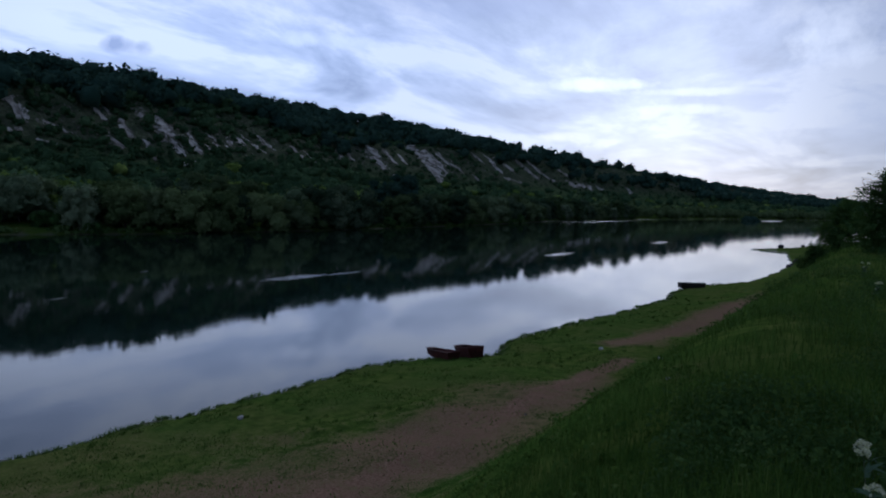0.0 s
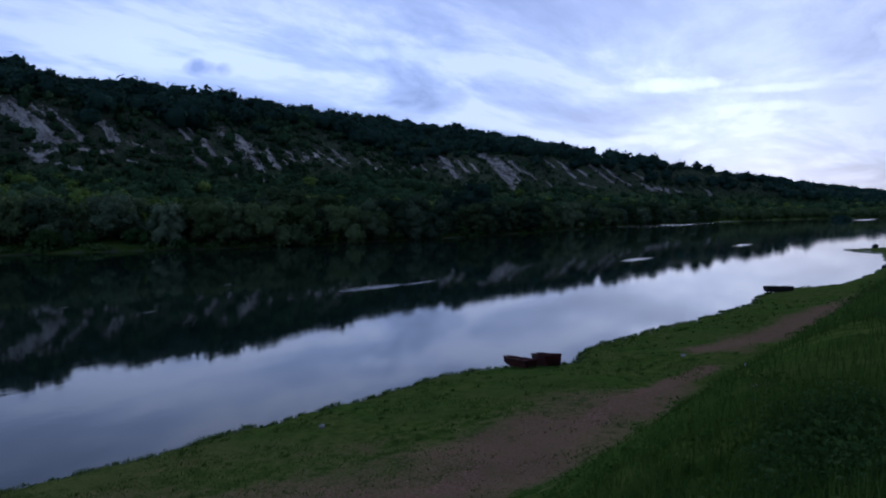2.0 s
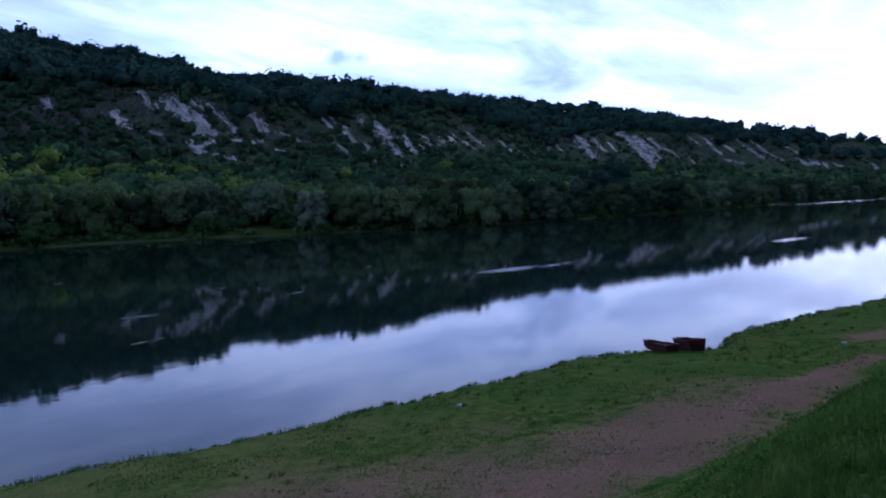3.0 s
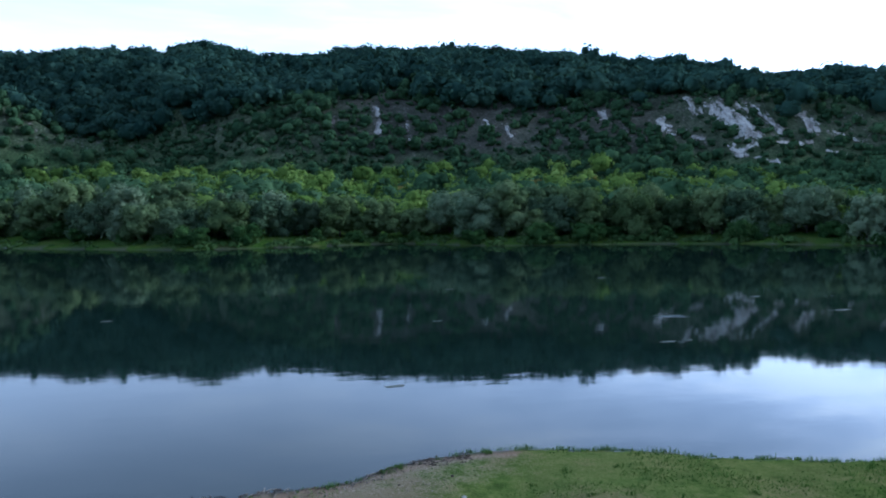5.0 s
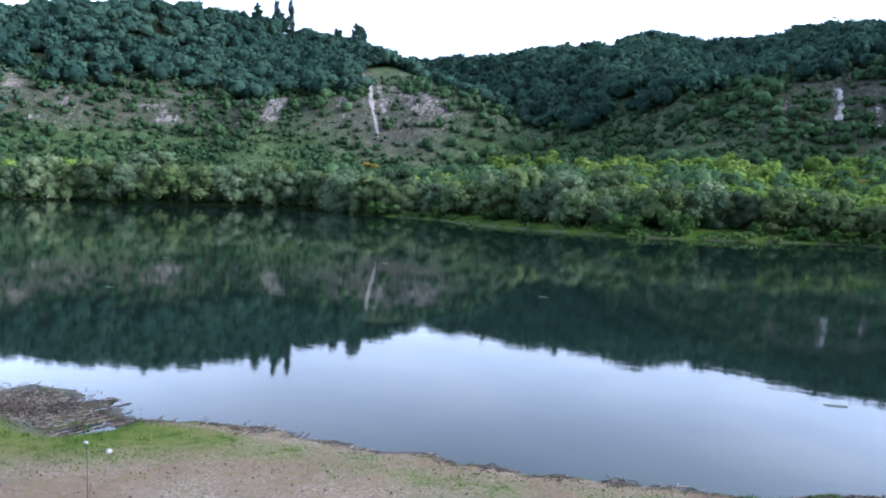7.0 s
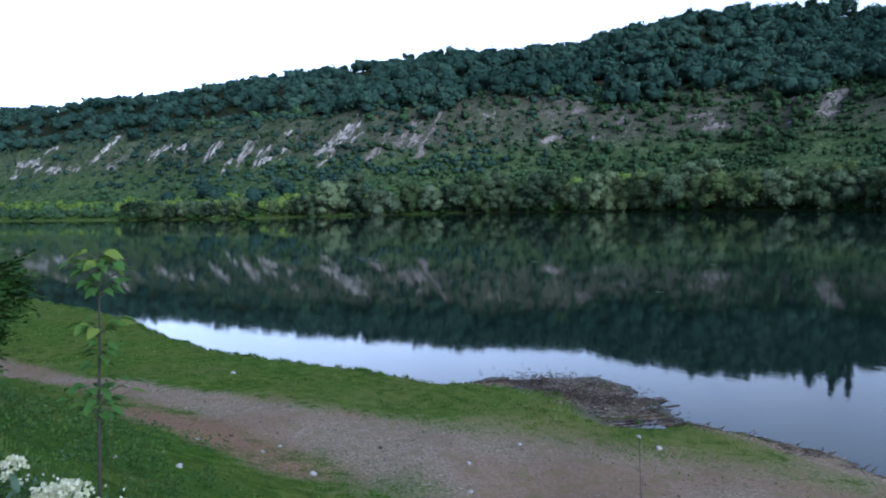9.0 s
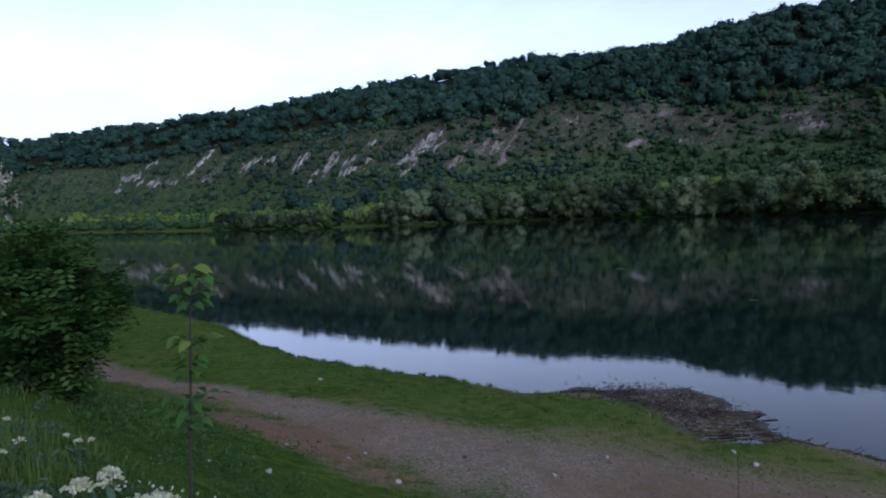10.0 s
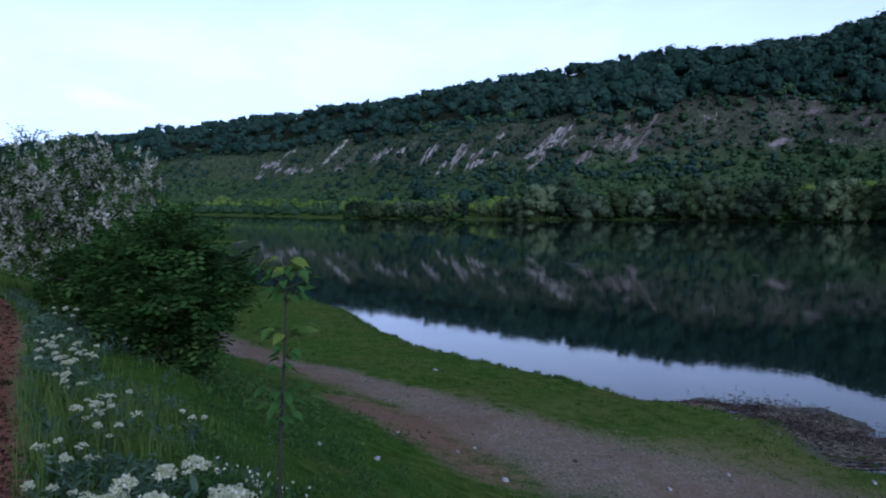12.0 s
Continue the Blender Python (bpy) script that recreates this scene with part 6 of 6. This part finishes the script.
M_TWIG = grainy_material("young_bark", (0.022, 0.022, 0.014), (0.060, 0.055, 0.038), 30.0, 0.8, 0.0, 0.003)
SAPLING = (-4.10, 0.11)
base = float(land(*SAPLING))
sapling = thing("sapling", "slender young tree with few broad green leaves", "sapling", (*SAPLING, base))
top = 7.03 - base
stem = [(0.05, -0.06, -0.05), (0.03, -0.05, top * 0.25), (0.02, -0.03, top * 0.5), (0.0, 0.0, top * 0.75), (-0.01, 0.02, top)]
v, f = tube(stem, [0.012, 0.010, 0.009, 0.006, 0.003], 8)
mesh_object("stem", v, f, M_TWIG, sapling, smooth=True)
leaf_data = []
for k in range(4):
    v, f = leaf_blade(0.062 + 0.008 * k, 0.025 + 0.003 * k)
    ob = mesh_object("leaf", v, f, M_YOUNG, sapling, smooth=True, attrs={"tint": np.full(len(v), (0.25, 0.45, 0.6, 1.0)[k])})
    leaf_data.append(ob.data)
    bpy.data.objects.remove(ob)
r = np.random.default_rng(77)
for zc, count, spread, kind in ((top, 12, 0.10, 3), (top - 0.06, 20, 0.15, 1), (top - 0.15, 18, 0.13, 0), (top - 0.36, 18, 0.12, 2), (top - 0.45, 10, 0.09, 0), (top - 0.52, 9, 0.08, 1), (top - 0.66, 20, 0.17, 0), (top - 0.74, 20, 0.18, 1), (top - 0.80, 10, 0.12, 0)):
    for k in range(count):
        a = 360 * k / count + r.uniform(-25, 25)
        z = zc - r.uniform(0, 0.07)
        s = z / top
        cx, cy = np.interp(s, [0, 0.25, 0.5, 0.75, 1], [p[0] for p in stem]), np.interp(s, [0, 0.25, 0.5, 0.75, 1], [p[1] for p in stem])
        out = r.uniform(0.01, spread)
        lf = new("leaf", leaf_data[(kind + int(r.integers(0, 2)) * (k % 3 == 0)) % 4])
        lf.parent = sapling
        lf.matrix_basis = pose(cx + math.cos(radians(a)) * out, cy + math.sin(radians(a)) * out, z + out * 0.25, r.uniform(-30, 30), r.uniform(-25, 25), a)
        if out > 0.035:
            v, f = tube([(cx, cy, z - 0.02), (cx + math.cos(radians(a)) * out, cy + math.sin(radians(a)) * out, z + out * 0.25)], [0.0022, 0.0016], 4)
            mesh_object("leaf_stalk", v, f, M_STEM, sapling)

stalk = thing("dry_stalk", "thin dry weed stalk standing on the slope", "weed", at(48.2, 6.1, 0.02))
hgt = 7.28 - 0.337 * 6.1 - float(stalk.matrix_world.translation.z)
v, f = tube([(0, 0, 0), (0.02, 0.01, hgt * 0.5), (-0.01, 0.02, hgt)], [0.007, 0.005, 0.003], 5)
mesh_object("stem", v, f, M_BARK, stalk)
v, f = tube([(0.01, 0.01, hgt * 0.8), (0.05, 0.0, hgt * 0.9)], [0.003, 0.002], 4)
mesh_object("side_twig", v, f, M_BARK, stalk)


# ---------------------------------------------------------------- flowering cress
def cress(name, label, seed, height, heads, wide, spread, bits):
    """Stems from one root, narrow grey-green leaves, and domed heads of many tiny florets."""
    r = np.random.default_rng(seed)
    ob = thing(name, label, "flower", (0, 0, 0), "flowering cress on the levee")
    out_v, out_f = [], []
    lv, lf = leaf_blade(0.085, 0.017)
    for k in range(heads):
        a, out = r.uniform(0, 6.28), spread * math.sqrt(r.uniform(0.02, 1))
        tip = np.array((math.cos(a) * out, math.sin(a) * out, height * r.uniform(0.70, 1.05)))
        v, f = tube([(0, 0, -0.02), tip * [0.5, 0.5, 0.6], tip], [0.004, 0.003, 0.002], 4)
        mesh_object("stem", v, f, M_STEM, ob)
        for q in range(9):
            s, b = r.uniform(0.1, 0.9), r.uniform(0, 360)
            m = np.array(pose(*(tip * [0.75 * s, 0.75 * s, s]), r.uniform(-30, 30), r.uniform(-60, -5), b))
            out_v.append(lv @ m[:3, :3].T + m[:3, 3])
            out_f.append(lf + len(lv) * len(out_f))
        w = wide * r.uniform(0.6, 1.15)
        a, q = r.uniform(0, 6.28, bits), np.sqrt(r.uniform(0, 1, bits)) * w
        knot = 0.25 * w * np.sin(a * 3 + k) * np.sin(q / w * 5 + k)
        c = np.stack([tip[0] + np.cos(a) * q, tip[1] + np.sin(a) * q, tip[2] + 0.5 * w * (1 - (q / w) ** 2) + knot + r.normal(0, 0.003, bits)], -1)
        fv, ff, ft = tufts(c, np.full((bits, 3), 0.0070), r.uniform(0, 1, bits), 3, 0.95, seed=int(r.integers(1, 9999)), loose=0.8)
        mesh_object("flower_head", fv, ff, M_BLOSSOM, ob, attrs={"tint": ft})
    v = np.concatenate(out_v)
    mesh_object("foliage", v, np.concatenate(out_f), M_CRESS, ob, smooth=True, attrs={"tint": np.full(len(v), 0.5)})
    return ob


M_CRESS = leaf_material("cress_leaves", (0.050, 0.088, 0.056), (0.104, 0.165, 0.102), (0.175, 0.240, 0.160), 0.6, 0.2)
small = [cress("cress_plant", "grey-green cress plant with small creamy flower heads", 200 + k, 0.26 + 0.04 * k, 2 + k % 3, 0.040, 0.14, 52) for k in range(4)]
large = [cress("cress_clump", "bushy cress plant crowned with broad creamy white flower heads", 230 + k, 0.5, 5 + k, 0.052, 0.22, 80) for k in range(3)]
r = np.random.default_rng(88)
spots = []
# a dense clump below the eye, its heads all near one height
for k in range(13):
    x, y, _ = at(r.uniform(92, 107.5), r.uniform(2.6, 3.3))
    spots.append((large, x, y, (6.27 - r.uniform(0, 0.16) - float(land(x, y))) / 0.5))
# single plants beside the path, more of them on its landward side
while len(spots) < 140:
    x = -math.exp(r.uniform(math.log(4.0), math.log(12.5)))
    c = float(np.interp(-x, [-p[0] for p in FOOTPATH], [p[1] for p in FOOTPATH]))
    y = c - 0.30 - abs(r.normal(0, 0.75)) if r.uniform() < 0.72 else c + 0.30 + abs(r.normal(0, 0.55))
    spots.append((small, x, y, r.uniform(0.7, 1.15)))
for x, y in ((3.43, -0.36), (4.06, -0.60), (5.1, -0.79), (16, -2.2), (21, -2.6)):
    spots.append((small, x, y, 1.1))
placed = dict.fromkeys((p.name for p in small + large), False)
for kinds, x, y, tall in spots:
    m = pose(x, y, float(land(x, y)), r.uniform(-6, 6), r.uniform(-6, 6), r.uniform(0, 360)) @ Matrix.Diagonal((min(tall, 1.2), min(tall, 1.2), tall, 1))
    src = kinds[int(r.integers(0, len(kinds)))]
    if not placed[src.name]:
        placed[src.name] = True
        src.matrix_world = m
    else:
        copy_thing(src, Matrix.Identity(4)).matrix_basis = m

# a drift of tiny white daisies on thin stalks
n = 110
spots = np.array([at(r.uniform(85.5, 94.5), r.uniform(3.5, 5.2), 0.0) for _ in range(n)])
v, f, t = tufts(spots + np.stack([np.zeros(n), np.zeros(n), r.uniform(0.16, 0.30, n)], -1), np.full((n, 3), 0.010), r.uniform(0.5, 1, n), 6, 0.9, seed=57)
daisies = mesh_object("daisies", v, f, M_BLOSSOM, attrs={"tint": t})
tagged(daisies, "tiny white daisies dotted through the slope's grass", "flowers", kind="stuff")
v, f, t = blades(spots[:, 0], spots[:, 1], spots[:, 2], np.full(n, 0.28), np.full(n, 0.003), np.full(n, 0.5), 58)
tagged(mesh_object("daisy_stalks", v, f, M_GRASS, attrs={"tint": t}), "thin green stalks of the daisies on the slope", "flowers", kind="stuff")

# grey-green leaves of plants not yet in flower, thick along the path
n = 3400
x = -np.exp(r.uniform(math.log(2.6), math.log(16), n))
c = np.interp(-x, [-p[0] for p in FOOTPATH], [p[1] for p in FOOTPATH])
off = np.where(r.uniform(0, 1, n) < 0.6, -0.24 - np.abs(r.normal(0, 0.9, n)), 0.24 + np.abs(r.normal(0, 0.7, n)))
keep = fractal(x * 0.8, off * 0.8, 2, 55) > -0.25
x, y = x[keep], (c + off)[keep]
rad = r.uniform(0.05, 0.11, len(x))
v, f, t = tufts(np.stack([x, y, land(x, y) + rad * 0.9], -1), np.stack([rad, rad, rad * 1.3], -1), np.clip(0.45 + 0.2 * r.normal(size=len(x)), 0, 1), 22, 0.34, seed=46, loose=0.9, slim=(0.18, 0.35))
tagged(mesh_object("path_weeds", v, f, M_CRESS, attrs={"tint": t}), "grey-green leafy weeds crowding the footpath", "weeds", kind="stuff")

# ---------------------------------------------------------------- the mast on the far ridge
az, dist = -51.0, 660.0
x, y = -math.sin(radians(az)) * dist, math.cos(radians(az)) * dist
mast = thing("radio_mast", "thin pale steel mast on the wooded ridge", "mast", (x, y, float(land(x, y))))
v, f = tube([(0, 0, 0), (0, 0, 10), (0, 0, 20)], [0.35, 0.28, 0.12], 6)
mesh_object("pole", v, f, M_MAST, mast)
for z in (12, 16):
    v, f = tube([(-0.9, 0, z), (0.9, 0, z)], [0.09, 0.09], 5)
    mesh_object("crossarm", v, f, M_MAST, mast)
